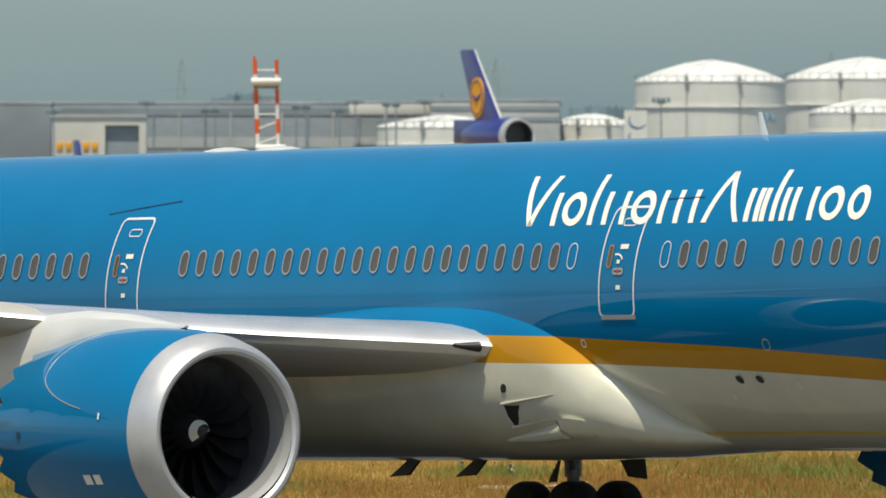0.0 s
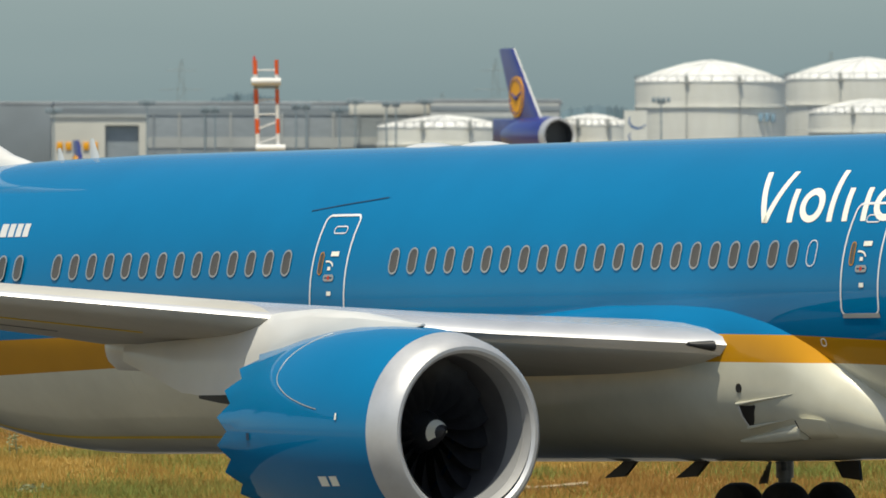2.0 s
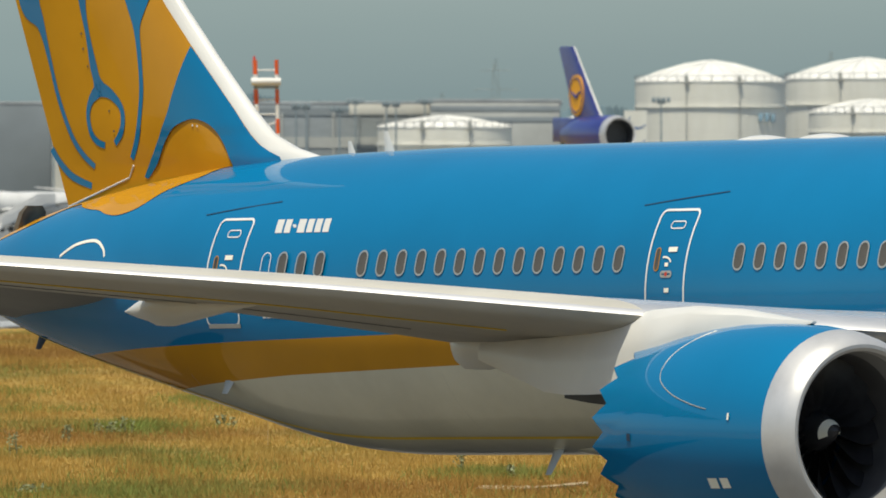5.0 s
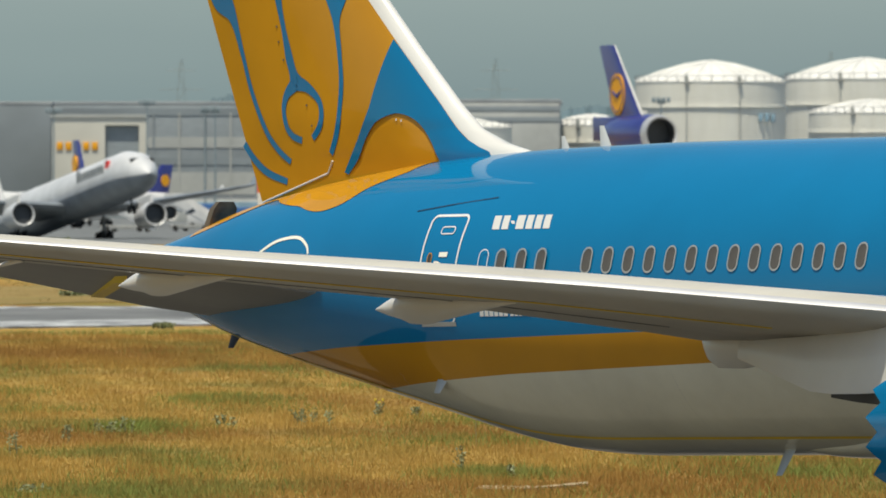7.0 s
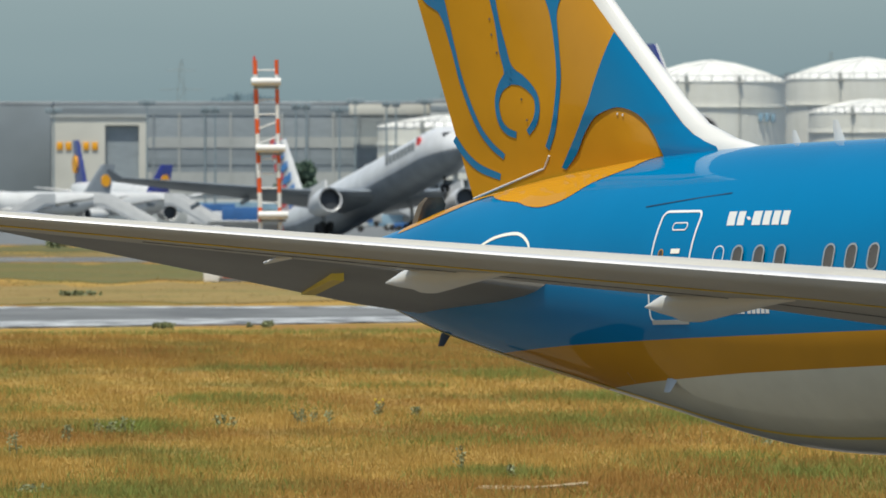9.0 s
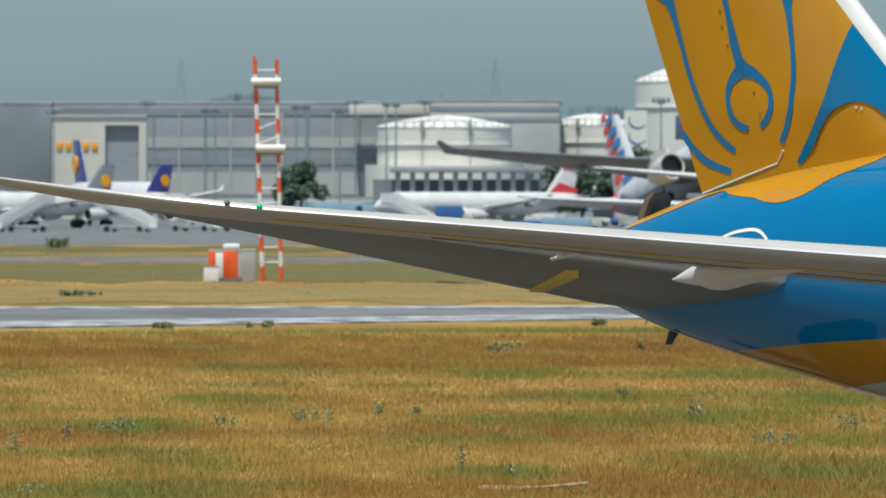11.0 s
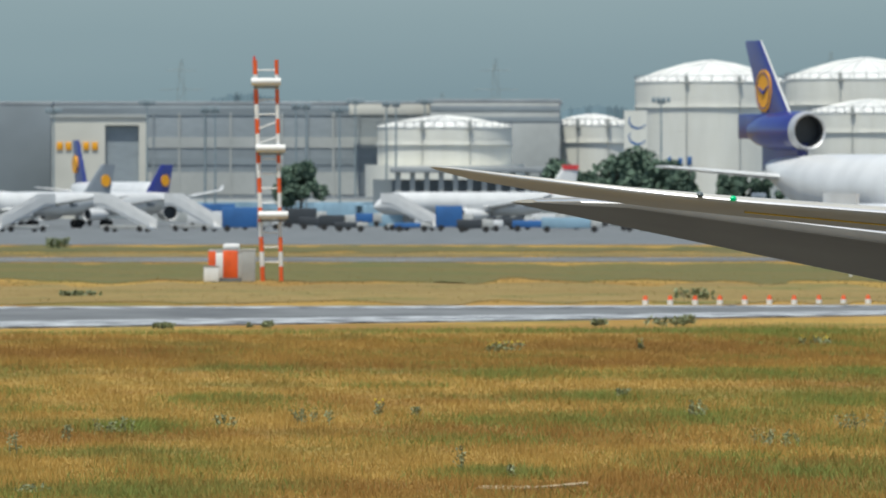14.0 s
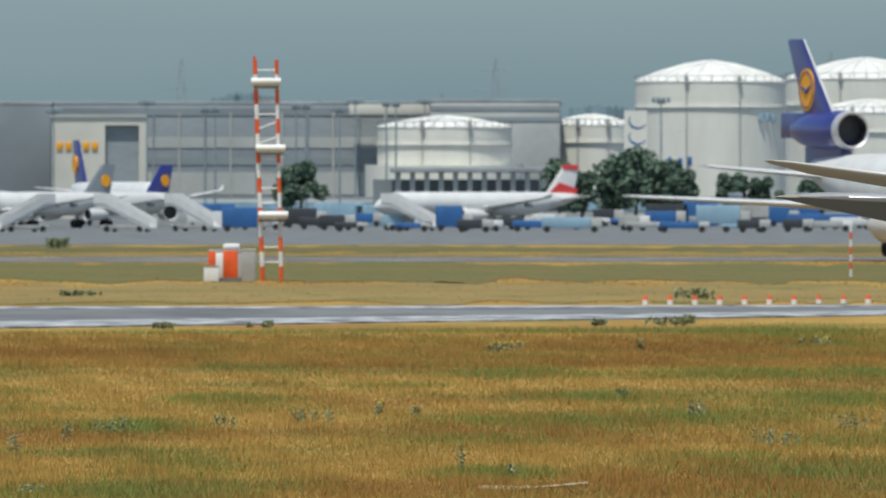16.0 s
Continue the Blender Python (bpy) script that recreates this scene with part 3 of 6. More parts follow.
fin_stroke([(-23.72, 6.78, 1.178), (-23.69, 6.1, 0.803), (-23.33, 5.61, 0.278), (-23.05, 4.92, 0.139), (-22.76, 4.15, 0.129), (-22.33, 3.39, 0.129), (-21.94, 3.0, 0.129), (-21.55, 2.76, 0.118)])
fin_stroke([(-23.01, 3.14, 0.139), (-22.73, 2.85, 0.15), (-22.3, 2.57, 0.15), (-21.67, 2.38, 0.129)])
fin_stroke([(-21.96, 6.53, 0.428), (-21.88, 5.92, 0.214), (-21.73, 5.37, 0.15), (-21.57, 4.82, 0.236), (-21.44, 4.48, 0.257), (-21.35, 4.27, 0.493)])
fin_stroke([(-21.35, 4.3, 0.321), (-21.64, 4.08, 0.193), (-21.75, 3.8, 0.139), (-21.67, 3.46, 0.139), (-21.47, 3.26, 0.139), (-21.19, 3.17, 0.129)])
fin_stroke([(-21.37, 4.3, 0.321), (-21.01, 4.2, 0.214), (-20.66, 3.95, 0.15), (-20.57, 3.68, 0.15), (-20.65, 3.41, 0.15), (-20.85, 3.21, 0.129)])
fin_stroke([(-20.03, 6.69, 1.392), (-20.09, 5.91, 0.621), (-20.09, 5.47, 0.214), (-20.0, 4.86, 0.139), (-19.95, 4.24, 0.139), (-20.03, 3.63, 0.139), (-20.13, 3.23, 0.15), (-20.29, 2.9, 0.139)])
field = smooth_path([(fin_edge(5.08)[0] - fin_band(5.08), 5.08), (-18.78, 4.12), (-18.98, 3.68), (-19.35, 3.15), (-19.87, 2.53)], 5) + smooth_path([(-19.74, 2.49), (-19.36, 2.79), (-19.08, 3.16), (-18.75, 3.46), (-18.37, 3.6), (-18.0, 3.64), (-17.52, 3.5), (-17.15, 3.19), (-16.89, 2.84), (-16.78, 2.65)], 4) + [(-16.55, 2.58)] + [(fin_edge(z)[0] - fin_band(z) + 0.02, z) for z in (2.66, 2.8, 2.95, 3.1, 3.3, 3.55, 3.78, 4.1, 4.5, 4.9)]
bm = bmesh.new()
vs = [bm.verts.new((a, fin_y(a, z) - 0.024, z)) for a, z in field]
bmesh.ops.triangle_fill(bm, edges=[bm.edges.new((vs[i], vs[(i + 1) % len(vs)])) for i in range(len(vs))], use_beauty=True)
bmesh.ops.subdivide_edges(bm, edges=bm.edges[:], cuts=4, use_grid_fill=True)
bmesh.ops.triangulate(bm, faces=bm.faces[:])
for v in bm.verts:
    v.co.y = fin_y(v.co.x, v.co.z) - 0.018
part("petal_field", bm, BLUE, fin)
for p, q in (((-20.44, 2.52), (-22.7, 1.98)), ((-20.44, 2.52), (-20.25, 2.76)), ((-16.6, 2.70), (-17.3, 2.60))):
    bm = bmesh.new()
    tube(bm, (p[0], fin_y(*p), p[1]), (q[0], fin_y(*q), q[1]), 0.022, n=6)
    part("rudder_seam", bm, WHITE, fin)
for a, z in ((-21.95, 5.4), (-21.9, 5.1), (-21.75, 4.75), (-21.0, 3.85), (-20.85, 3.45), (-18.1, 3.52), (-17.95, 3.5)):
    bm = bmesh.new()
    p = Vector((a, fin_y(a, z), z))
    tube(bm, p, p + Vector((0, -0.004, 0)), 0.025, n=8)
    part("fastener", bm, BROWN if a < -19 else WHITE, fin)
# gold sweep at the foot of the fin
bm = bmesh.new()
lo = smooth_path([(-24.2, 1.32), (-23.2, 1.53), (-22.35, 1.76), (-21.75, 1.96), (-21.35, 2.01), (-20.95, 1.95), (-20.4, 1.90), (-19.85, 1.87), (-19.35, 1.79), (-18.75, 1.77), (-18.13, 1.91), (-17.67, 2.2), (-17.2, 2.38), (-16.9, 2.5)], 4)
lay = [[(a, c + (between(a, TOP) - 0.02 - c) * f) for a, c in lo] for f in (0, 0.3, 0.55, 0.75, 0.9, 1.0)]
for p, q in zip(lay, lay[1:]):
    decal(bm, q, p, 0, 0.008)
part("gold_sweep", bm, GOLD, jet)
# auxiliary unit: open intake flap and tail exhaust
bm = loft(bmesh.new(), [[(-24.25 + dx * q + 0.32 * s, dy * q, 1.36 + 0.66 * s) for dx, dy in ((0.10, -0.30), (0.10, 0.30), (-0.10, 0.26), (-0.10, -0.26))] for s, q in ((0, 0.9), (0.35, 1.0), (0.8, 0.95), (1, 0.6))])
part("intake_flap", bm, BROWN, jet, "weathered brown open flap on the tail cone")
bm = spin(bmesh.new(), [(0.0, 0.20), (-0.35, 0.19), (-0.35, 0.15), (0.1, 0.13)], 18, None, (-27.4, 0, 0.62))
part("tail_exhaust", bm, DARK, jet)
# stabilizer seat mark
bm = bmesh.new()
ribbon(bm, smooth_path([(-20.6, 0.98), (-20.0, 1.2), (-19.2, 1.27), (-18.75, 1.12), (-18.6, 0.95)], 5), 0.06)
part("seal_line", bm, CREAM, jet)

# ---- wings ----
LE = lambda y: 13.09 + (y + 3.31) * 0.7074
SECT = [(-2.4, LE(-2.4), -1.04, 12.9, 0.084, 2.6), (-3.31, LE(-3.31), -0.95, 12.3, 0.082, 2.6), (-6.6, LE(-6.6), -0.72, 9.7, 0.086, 2.2), (-10.0, LE(-10.0), -0.40, 7.5, 0.094, 1.9), (-14.65, LE(-14.65), 0.14, 5.55, 0.10, 1.6), (-20.0, LE(-20.0), 0.68, 4.1, 0.098, 1.4), (-24.0, LE(-24.0), 1.11, 3.05, 0.098, 1.4), (-27.3, LE(-27.3), 1.46, 2.2, 0.10, 1.3), (-28.6, LE(-28.6) - 0.4, 1.66, 1.75, 0.10, 1.2), (-29.35, -7.1, 1.91, 1.15, 0.10, 1.0), (-29.76, -8.25, 2.08, 0.5, 0.10, 1.0), (-29.85, -8.65, 2.12, 0.15, 0.1, 1.0)]


def paint_wing(i, j):
    return 1 if (j < 4 or j >= 27) and i < 3 or j < 1 else 0


for side, name in ((1, "right_wing"), (-1, "left_wing")):
    w = part("wing", wing(bmesh.new(), [(y * side, *r) for y, *r in SECT], 15, paint_wing), [WINGGRAY, SLAT], jet, "gray swept wing with polished leading edge")
    if side == -1:
        left_wing = w
    else:
        right_wing = w


def wing_under(y, f, drop=0.0):
    """A point of the right wing's lower skin at span y and chord share f."""
    rows = SECT
    cols = list(zip(*rows))
    ys = [-v for v in cols[0]]
    x, z, c, th, tw = (float(np.interp(-y, ys, col)) for col in cols[1:])
    pts = foil(c, th, 15)
    lows = sorted([(-p[0] / c, p[1]) for p in pts[15:]])
    pz = float(np.interp(f, [q[0] for q in lows], [q[1] for q in lows]))
    px = -f * c
    s, k = math.sin(radians(tw)), math.cos(radians(tw))
    return Vector((x + px * k - pz * s, y, z + px * s + pz * k - drop))


# flap track fairings: pods under the wing running aft of it
for y, dep in ((-8.7, 0.38), (-14.6, 0.34), (-18.95, 0.30)):
    p0 = wing_under(y, 0.42)
    p1 = wing_under(y, 0.97)
    tail = {-8.7: Vector((0.88, y, -0.84)), -14.6: Vector((-1.2, y, -0.21)), -18.95: Vector((-3.12, y, 0.25))}[y]
    rr = []
    for u in np.linspace(0, 1, 18):
        c = p0.lerp(p1, u / 0.86) if u < 0.86 else p1.lerp(tail, (u - 0.86) / 0.14)
        r = dep * (0.04 + 0.96 * min(1, u / 0.7) ** 1.1) if u < 0.82 else dep * max(0.03, (1 - (u - 0.82) / 0.18) ** 0.8)
        drop = 0.3 * r if u < 0.86 else 0.3 * dep * (1 - (u - 0.86) / 0.14)
        rr.append([(c.x, y + 0.6 * r * math.cos(g), c.z - drop + r * math.sin(g)) for g in np.linspace(0, 2 * math.pi, 14, endpoint=False)])
    pod = part("flap_fairing", loft(bmesh.new(), rr), WHITE, right_wing, "white pod under the wing")
    bm = bmesh.new()
    c = p0.lerp(p1, 0.55)
    r = dep * 0.58
    pipe(bm, [(c.x, y + 0.6 * r * math.cos(g), c.z - 0.3 * r + r * 1.02 * math.sin(g)) for g in np.linspace(math.pi * 0.95, math.pi * 1.6, 8)], 0.012, 4)
    part("pod_joint", bm, STRUT, pod)
p = wing_under(-21.3, 0.99)
bm = bmesh.new()
tube(bm, p + Vector((0.5, 0, 0.02)), p + Vector((-0.25, 0, -0.1)), 0.06, 0.03, 8)
tube(bm, p + Vector((-0.1, 0.15, 0.1)), p + Vector((-0.2, -0.25, 0.1)), 0.03, n=8)
part("flap_hinge", bm, WHITE, right_wing)
# lamps in the wing
bm = bmesh.new()
wing(bm, [(-3.35, 13.18, -0.97, 0.40, 0.5, 0), (-3.75, 12.90, -0.93, 0.14, 0.6, 0)], 8)
part("landing_lamp", bm, DARK, right_wing, "glazed landing lamp in the wing root")
for y, m in ((-27.5, GREENLAMP), (-27.95, LENS)):
    bm = bmesh.new()
    bmesh.ops.create_uvsphere(bm, u_segments=12, v_segments=8, radius=0.062, matrix=Matrix.Translation((LE(y) - 0.08, y, between(-y, [(24.0, 1.16), (27.3, 1.50), (28.6, 1.7)]))) @ Matrix.Rotation(radians(-55), 4, "Z") @ Matrix.Diagonal((1.7, 0.9, 0.8, 1)))
    part("navigation_lamp", bm, m, right_wing, "green wingtip light" if m == GREENLAMP else "clear wingtip lens")
bm = bmesh.new()
pts = [wing_under(y, 0.30, 0.012) for y in np.linspace(-27, -11, 24)]
pipe(bm, pts, 0.014, 4)
part("walkway_line", bm, YELLOWLINE, right_wing)
bm = bmesh.new()
pts = [wing_under(y, 0.70, 0.01) for y in np.linspace(-24, -11, 20)]
pipe(bm, pts, 0.008, 4)
part("flap_gap", bm, STRUT, right_wing)

# ---- horizontal stabilizers ----
for side in (1, -1):
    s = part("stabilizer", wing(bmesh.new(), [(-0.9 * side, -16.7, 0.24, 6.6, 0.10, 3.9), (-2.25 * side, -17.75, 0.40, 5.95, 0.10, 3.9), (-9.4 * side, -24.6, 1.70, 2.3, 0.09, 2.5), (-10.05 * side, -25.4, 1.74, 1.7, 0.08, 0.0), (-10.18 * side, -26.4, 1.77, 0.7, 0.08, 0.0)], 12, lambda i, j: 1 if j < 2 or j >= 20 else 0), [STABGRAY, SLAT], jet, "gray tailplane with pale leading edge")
    if side == 1:
        bm = bmesh.new()
        loft(bm, [[(-24.05, -3.24, 0.36), (-21.54, -4.61, 0.62), (-21.54, -4.61, 0.43), (-24.05, -3.24, 0.17)], [(-23.70, -3.20, 0.36), (-21.20, -4.58, 0.62), (-21.20, -4.58, 0.41), (-23.70, -3.20, 0.15)]])
        part("yellow_band", bm, YELLOWLINE, s)

# ---- engines ----
NAC = [(14.38, 1.46), (14.43, 1.52), (14.43, 1.58), (14.36, 1.66), (14.15, 1.755), (13.80, 1.838), (13.2, 1.905), (12.4, 1.94), (11.5, 1.93), (10.6, 1.85), (9.8, 1.73), (9.15, 1.60)]


def engine(cy):
    cz = -2.47
    bm = bmesh.new()
    n = 72
    prof = NAC + [(8.75, 1.51)]
    rings = []
    for i, (x, r) in enumerate(prof):
        ring = []
        for k in range(n):
            g = 2 * math.pi * k / n
            tooth = abs(((k / n * 18) % 1) - 0.5) * 2
            xx = x - 0.34 * (1 - tooth) + 0.1 if i == len(prof) - 1 else x
            droop = 0.045 * (x - 11) / 3 if x > 11 else 0
            ring.append((xx, cy + r * math.cos(g), cz - droop + r * math.sin(g)))
        rings.append(ring)
    loft(bm, rings, False, lambda i, j: 0 if i < 5 else 1)
    inner = []
    for x, r in ((8.72, 1.47), (9.6, 1.50)):
        inner.append([(x - (0.34 * (1 - abs(((k / n * 18) % 1) - 0.5) * 2) - 0.1 if x < 9 else 0), cy + r * math.cos(2 * math.pi * k / n), cz + r * math.sin(2 * math.pi * k / n)) for k in range(n)])
    loft(bm, inner, False, lambda i, j: 2)
    nac = part("engine", bm, [SILVER, BLUE, DARK], jet, "blue engine nacelle with silver lip and toothed rear edge")
    # silver lip, mid gray, dark gray: painted falloff of light into the duct
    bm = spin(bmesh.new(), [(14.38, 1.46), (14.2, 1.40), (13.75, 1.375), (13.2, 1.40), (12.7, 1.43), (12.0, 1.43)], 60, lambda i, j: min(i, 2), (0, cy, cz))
    part("inlet", bm, [SILVER, DUCTMID, DUCT], nac, "intake duct coloured darker inward for its shade")
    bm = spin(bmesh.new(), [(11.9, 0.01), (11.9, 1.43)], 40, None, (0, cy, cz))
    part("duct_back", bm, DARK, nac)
    bm = spin(bmesh.new(), [(9.6, 1.1), (8.9, 0.98), (8.15, 0.80), (8.05, 0.74), (8.6, 0.68)], 36, None, (0, cy, cz))
    part("core_cowl", bm, DARK, nac, "dark core exhaust")
    bm = spin(bmesh.new(), [(8.6, 0.62), (8.0, 0.56), (7.45, 0.24), (7.2, 0.01)], 30, None, (0, cy, cz))
    part("exhaust_cone", bm, DARK, nac)
    fan = bpy.data.objects.new("fan", None)
    scene.collection.objects.link(fan)
    fan.parent = nac
    fan.location = (13.08, cy, cz)
    bm = spin(bmesh.new(), [(0.62, 0.005), (0.55, 0.09), (0.35, 0.22), (0.05, 0.36), (-0.2, 0.42)], 30)
    part("spinner", bm, BLADE, fan)
    bm = bmesh.new()
    prev = None
    for s in np.linspace(0, 1, 30):
        g = -0.35 + s * 4.6
        rad = 0.075 + 0.13 * s**0.8
        wd = 0.035 * (1 - s / 0.12) + 0.01 if s < 0.12 else 0.01 + 0.038 * min(1, (s - 0.12) / 0.4)
        row = []
        for r in (rad - wd, rad + wd):
            x = between(r, [(0.0, 0.63), (0.09, 0.565), (0.22, 0.365), (0.36, 0.065), (0.45, -0.2)]) + 0.012
            row.append(bm.verts.new((x, r * math.cos(g), r * math.sin(g))))
        if prev:
            bm.faces.new((prev[0], prev[1], row[1], row[0]))
        prev = row
    part("spinner_spiral", bm, CREAM, fan, "white comma-shaped spiral")
    blade = None
    for k in range(18):
        if blade is None:
            rows = []
            for s in np.linspace(0, 1, 8):
                r = 0.36 + 1.05 * s
                tw = radians(30 + 34 * s)
                ch = 0.30 + 0.10 * math.sin(math.pi * s)
                sw = 0.16 * math.sin(2.4 * s)
                rows.append([(u * ch * math.cos(tw) - 0.05, u * ch * math.sin(tw) + sw, r) for u in (-0.6, -0.2, 0.2, 0.6)])
            bm = bmesh.new()
            loft(bm, [[(x, y, z) for x, y, z in r] + [(x + 0.012, y, z) for x, y, z in r[::-1]] for r in rows])
            blade = part("fan_blade", bm, BLADE, fan)
        else:
            share(blade, Matrix.Rotation(2 * math.pi * k / 18, 4, "X"), fan)
    # strake-shaped cowl seam, placards and hose
    if cy < 0:
        def on_cowl(x, g, off=0.008):
            r = between(x, sorted(NAC[2:])) + off
            return Vector((x, cy + r * math.cos(g), cz + r * math.sin(g)))
        bm = bmesh.new()
        p = smooth_path([(11.0, radians(108)), (10.65, radians(124)), (10.5, radians(138)), (10.65, radians(150)), (11.15, radians(159)), (11.8, radians(165)), (12.3, radians(168))], 6)
        pipe(bm, [on_cowl(*q, 0.0) for q in p], 0.010, 5)
        part("cowl_seam", bm, RIM, nac)
        for x, g, w, h, m in ((12.30, 208, 0.26, 0.2, CREAM), (12.62, 208, 0.22, 0.2, CREAM), (9.9, 183, 0.12, 0.14, LINE), (12.95, 172, 0.05, 0.12, CREAM), (13.0, 222, 0.2, 0.08, CREAM)):
            bm = bmesh.new()
            g = radians(g)
            dg = h / 1.9 / 2
            bm.faces.new([bm.verts.new(on_cowl(xx, gg, 0.02)) for xx, gg in ((x - w / 2, g - dg), (x + w / 2, g - dg), (x + w / 2, g + dg), (x - w / 2, g + dg))])
            part("placard", bm, m, nac)
    # pylon
    bm = bmesh.new()
    rr = []
    for x, z0, z1, hw in ((13.05, -0.56, -0.52, 0.05), (12.4, -0.70, -0.45, 0.22), (11.2, -0.95, -0.3, 0.32), (9.8, -1.2, -0.22, 0.36), (8.6, -1.6, -0.28, 0.36), (7.4, -1.9, -0.45, 0.34), (5.6, -1.75, -0.75, 0.28), (3.4, -1.15, -0.85, 0.1)):
        rr.append([(x, cy + hw * c, (z0 + z1) / 2 + (z1 - z0) / 2 * s) for c, s in ((1, -1), (1, 0), (0.8, 0.7), (0.3, 1), (-0.3, 1), (-0.8, 0.7), (-1, 0), (-1, -1))])
    loft(bm, rr)
    py = part("pylon", bm, WHITE, jet, "white engine pylon")
    bm = loft(bmesh.new(), [[(x, cy + w, z0), (x, cy + w, z1), (x, cy - w, z1), (x, cy - w, z0)] for x, z0, z1, w in ((8.7, -2.0, -1.75, 0.36), (7.9, -2.02, -1.78, 0.37), (7.0, -1.95, -1.80, 0.36), (6.2, -1.86, -1.80, 0.3))])
    part("heat_shield", bm, DARK, py, "dark scorched underside of the pylon")
    return fan


fan_right = engine(-9.9)
fan_left = engine(9.9)

# ---- landing gear ----
WHEELS = []


def main_wheel(parent, at):
    bm = spin(bmesh.new(), [(-0.25, 0.30), (-0.26, 0.52), (-0.22, 0.60), (-0.13, 0.64), (0.13, 0.64), (0.22, 0.60), (0.26, 0.52), (0.25, 0.30)], 32)
    bmesh.ops.rotate(bm, verts=bm.verts, matrix=Matrix.Rotation(math.pi / 2, 3, "Z"))
    w = part("wheel", bm, RUBBER, parent, "black tyre")
    w.location = at
    WHEELS.append((w, Vector(at)))


for y in (-4.9, 4.9):
    bm = bmesh.new()
    tube(bm, (4.1, y, -1.6), (4.1, y, -3.5), 0.20, 0.17, 14)
    tube(bm, (4.1, y, -3.3), (4.1, y, -4.25), 0.13, n=12)
    tube(bm, (4.9, y, -4.22), (3.3, y, -4.22), 0.11, n=10)
    for x in (3.35, 4.85):
        tube(bm, (x, y - 0.65, -4.22), (x, y + 0.65, -4.22), 0.07, n=8)
    tube(bm, (4.1, y, -3.2), (4.1, y * 0.55, -2.3), 0.08, n=8)
    tube(bm, (4.1, y, -3.4), (5.2, y * 0.8, -2.4), 0.07, n=8)
    for k in range(5):
        tube(bm, (3.9 - 0.08 * k, y - 0.15, -3.05 - 0.1 * k), (3.65 - 0.06 * k, y - 0.1, -3.6), 0.02, n=5)
    g = part("main_gear", bm, STRUT, jet, "four-wheel main undercarriage leg")
    for x in (3.35, 4.85):
        for d in (-0.55, 0.55):
            main_wheel(g, (x, y + d, -4.22))
bm = bmesh.new()
tube(bm, (29.4, 0, -2.0), (29.4, 0, -4.9), 0.12, n=12)
tube(bm, (29.4, -0.5, -4.9), (29.4, 0.5, -4.9), 0.06, n=8)
g = part("nose_gear", bm, STRUT, jet)
for d in (-0.33, 0.33):
    bm = spin(bmesh.new(), [(-0.17, 0.2), (-0.18, 0.38), (-0.1, 0.46), (0.1, 0.46), (0.18, 0.38), (0.17, 0.2)], 28)
    bmesh.ops.rotate(bm, verts=bm.verts, matrix=Matrix.Rotation(math.pi / 2, 3, "Z"))
    w = part("wheel", bm, RUBBER, g)
    w.location = (29.4, d, -4.95)
    WHEELS.append((w, Vector(w.location)))
for a, w in ((5.2, 0.75), (7.5, 0.75)):
    bm = loft(bmesh.new(), [[(a + dx, y, z) for dx, z in ((-0.25, -3.45), (0.45, -3.1), (w + 0.1, -3.1), (w - 0.35, -3.42))] for y in (0.0, 0.06)])
    part("gear_door", bm, DARK, jet)
bm = loft(bmesh.new(), [[(5.0, y, -3.0), (5.9, y, -3.0), (6.0, y, -3.55), (5.4, y, -3.5)] for y in (5.3, 5.36)])
part("gear_door", bm, DARK, jet)


# ---- far sky: a plain hazy cloud bank behind everything ----
def cloud_material():
    m = bpy.data.materials.new("cloud_bank")
    m.use_nodes = True
    n, l = m.node_tree.nodes, m.node_tree.links
    n.remove(n["Principled BSDF"])
    em = n.new("ShaderNodeEmission")
    co = n.new("ShaderNodeTexCoord")
    mp = n.new("ShaderNodeMapping")
    mp.inputs["Scale"].default_value = (0.004, 0.004, 0.03)
    ns = n.new("ShaderNodeTexNoise")
    ns.inputs["Scale"].default_value, ns.inputs["Detail"].default_value = 1.0, 3.0
    sep = n.new("ShaderNodeSeparateXYZ")
    rng = n.new("ShaderNodeMapRange")
    rng.inputs[1].default_value, rng.inputs[2].default_value = 20.0, 62.0
    add = n.new("ShaderNodeMath")
    add.operation = "MULTIPLY_ADD"
    add.inputs[1].default_value, add.inputs[2].default_value = 0.5, -0.25
    tot = n.new("ShaderNodeMath")
    ramp = n.new("ShaderNodeValToRGB")
    ramp.color_ramp.elements[0].color, ramp.color_ramp.elements[1].color = (0.165, 0.228, 0.258, 1), (0.235, 0.300, 0.320, 1)
    l.new(co.outputs["Object"], mp.inputs[0]), l.new(mp.outputs[0], ns.inputs["Vector"])
    l.new(co.outputs["Object"], sep.inputs[0]), l.new(sep.outputs[2], rng.inputs[0])
    l.new(ns.outputs[0], add.inputs[0]), l.new(add.outputs[0], tot.inputs[0]), l.new(rng.outputs[0], tot.inputs[1])
    l.new(tot.outputs[0], ramp.inputs[0]), l.new(ramp.outputs[0], em.inputs[0])
    l.new(em.outputs[0], n["Material Output"].inputs[0])
    return m


bm = bmesh.new()
bm.faces.new([bm.verts.new(p) for p in ((-2500, 4800, -20), (2500, 4800, -20), (2500, 4800, 500), (-2500, 4800, 500))])
tagged(part("backdrop", bm, cloud_material()), "dull blue-gray bank of hazy cloud", "sky", kind="structure")

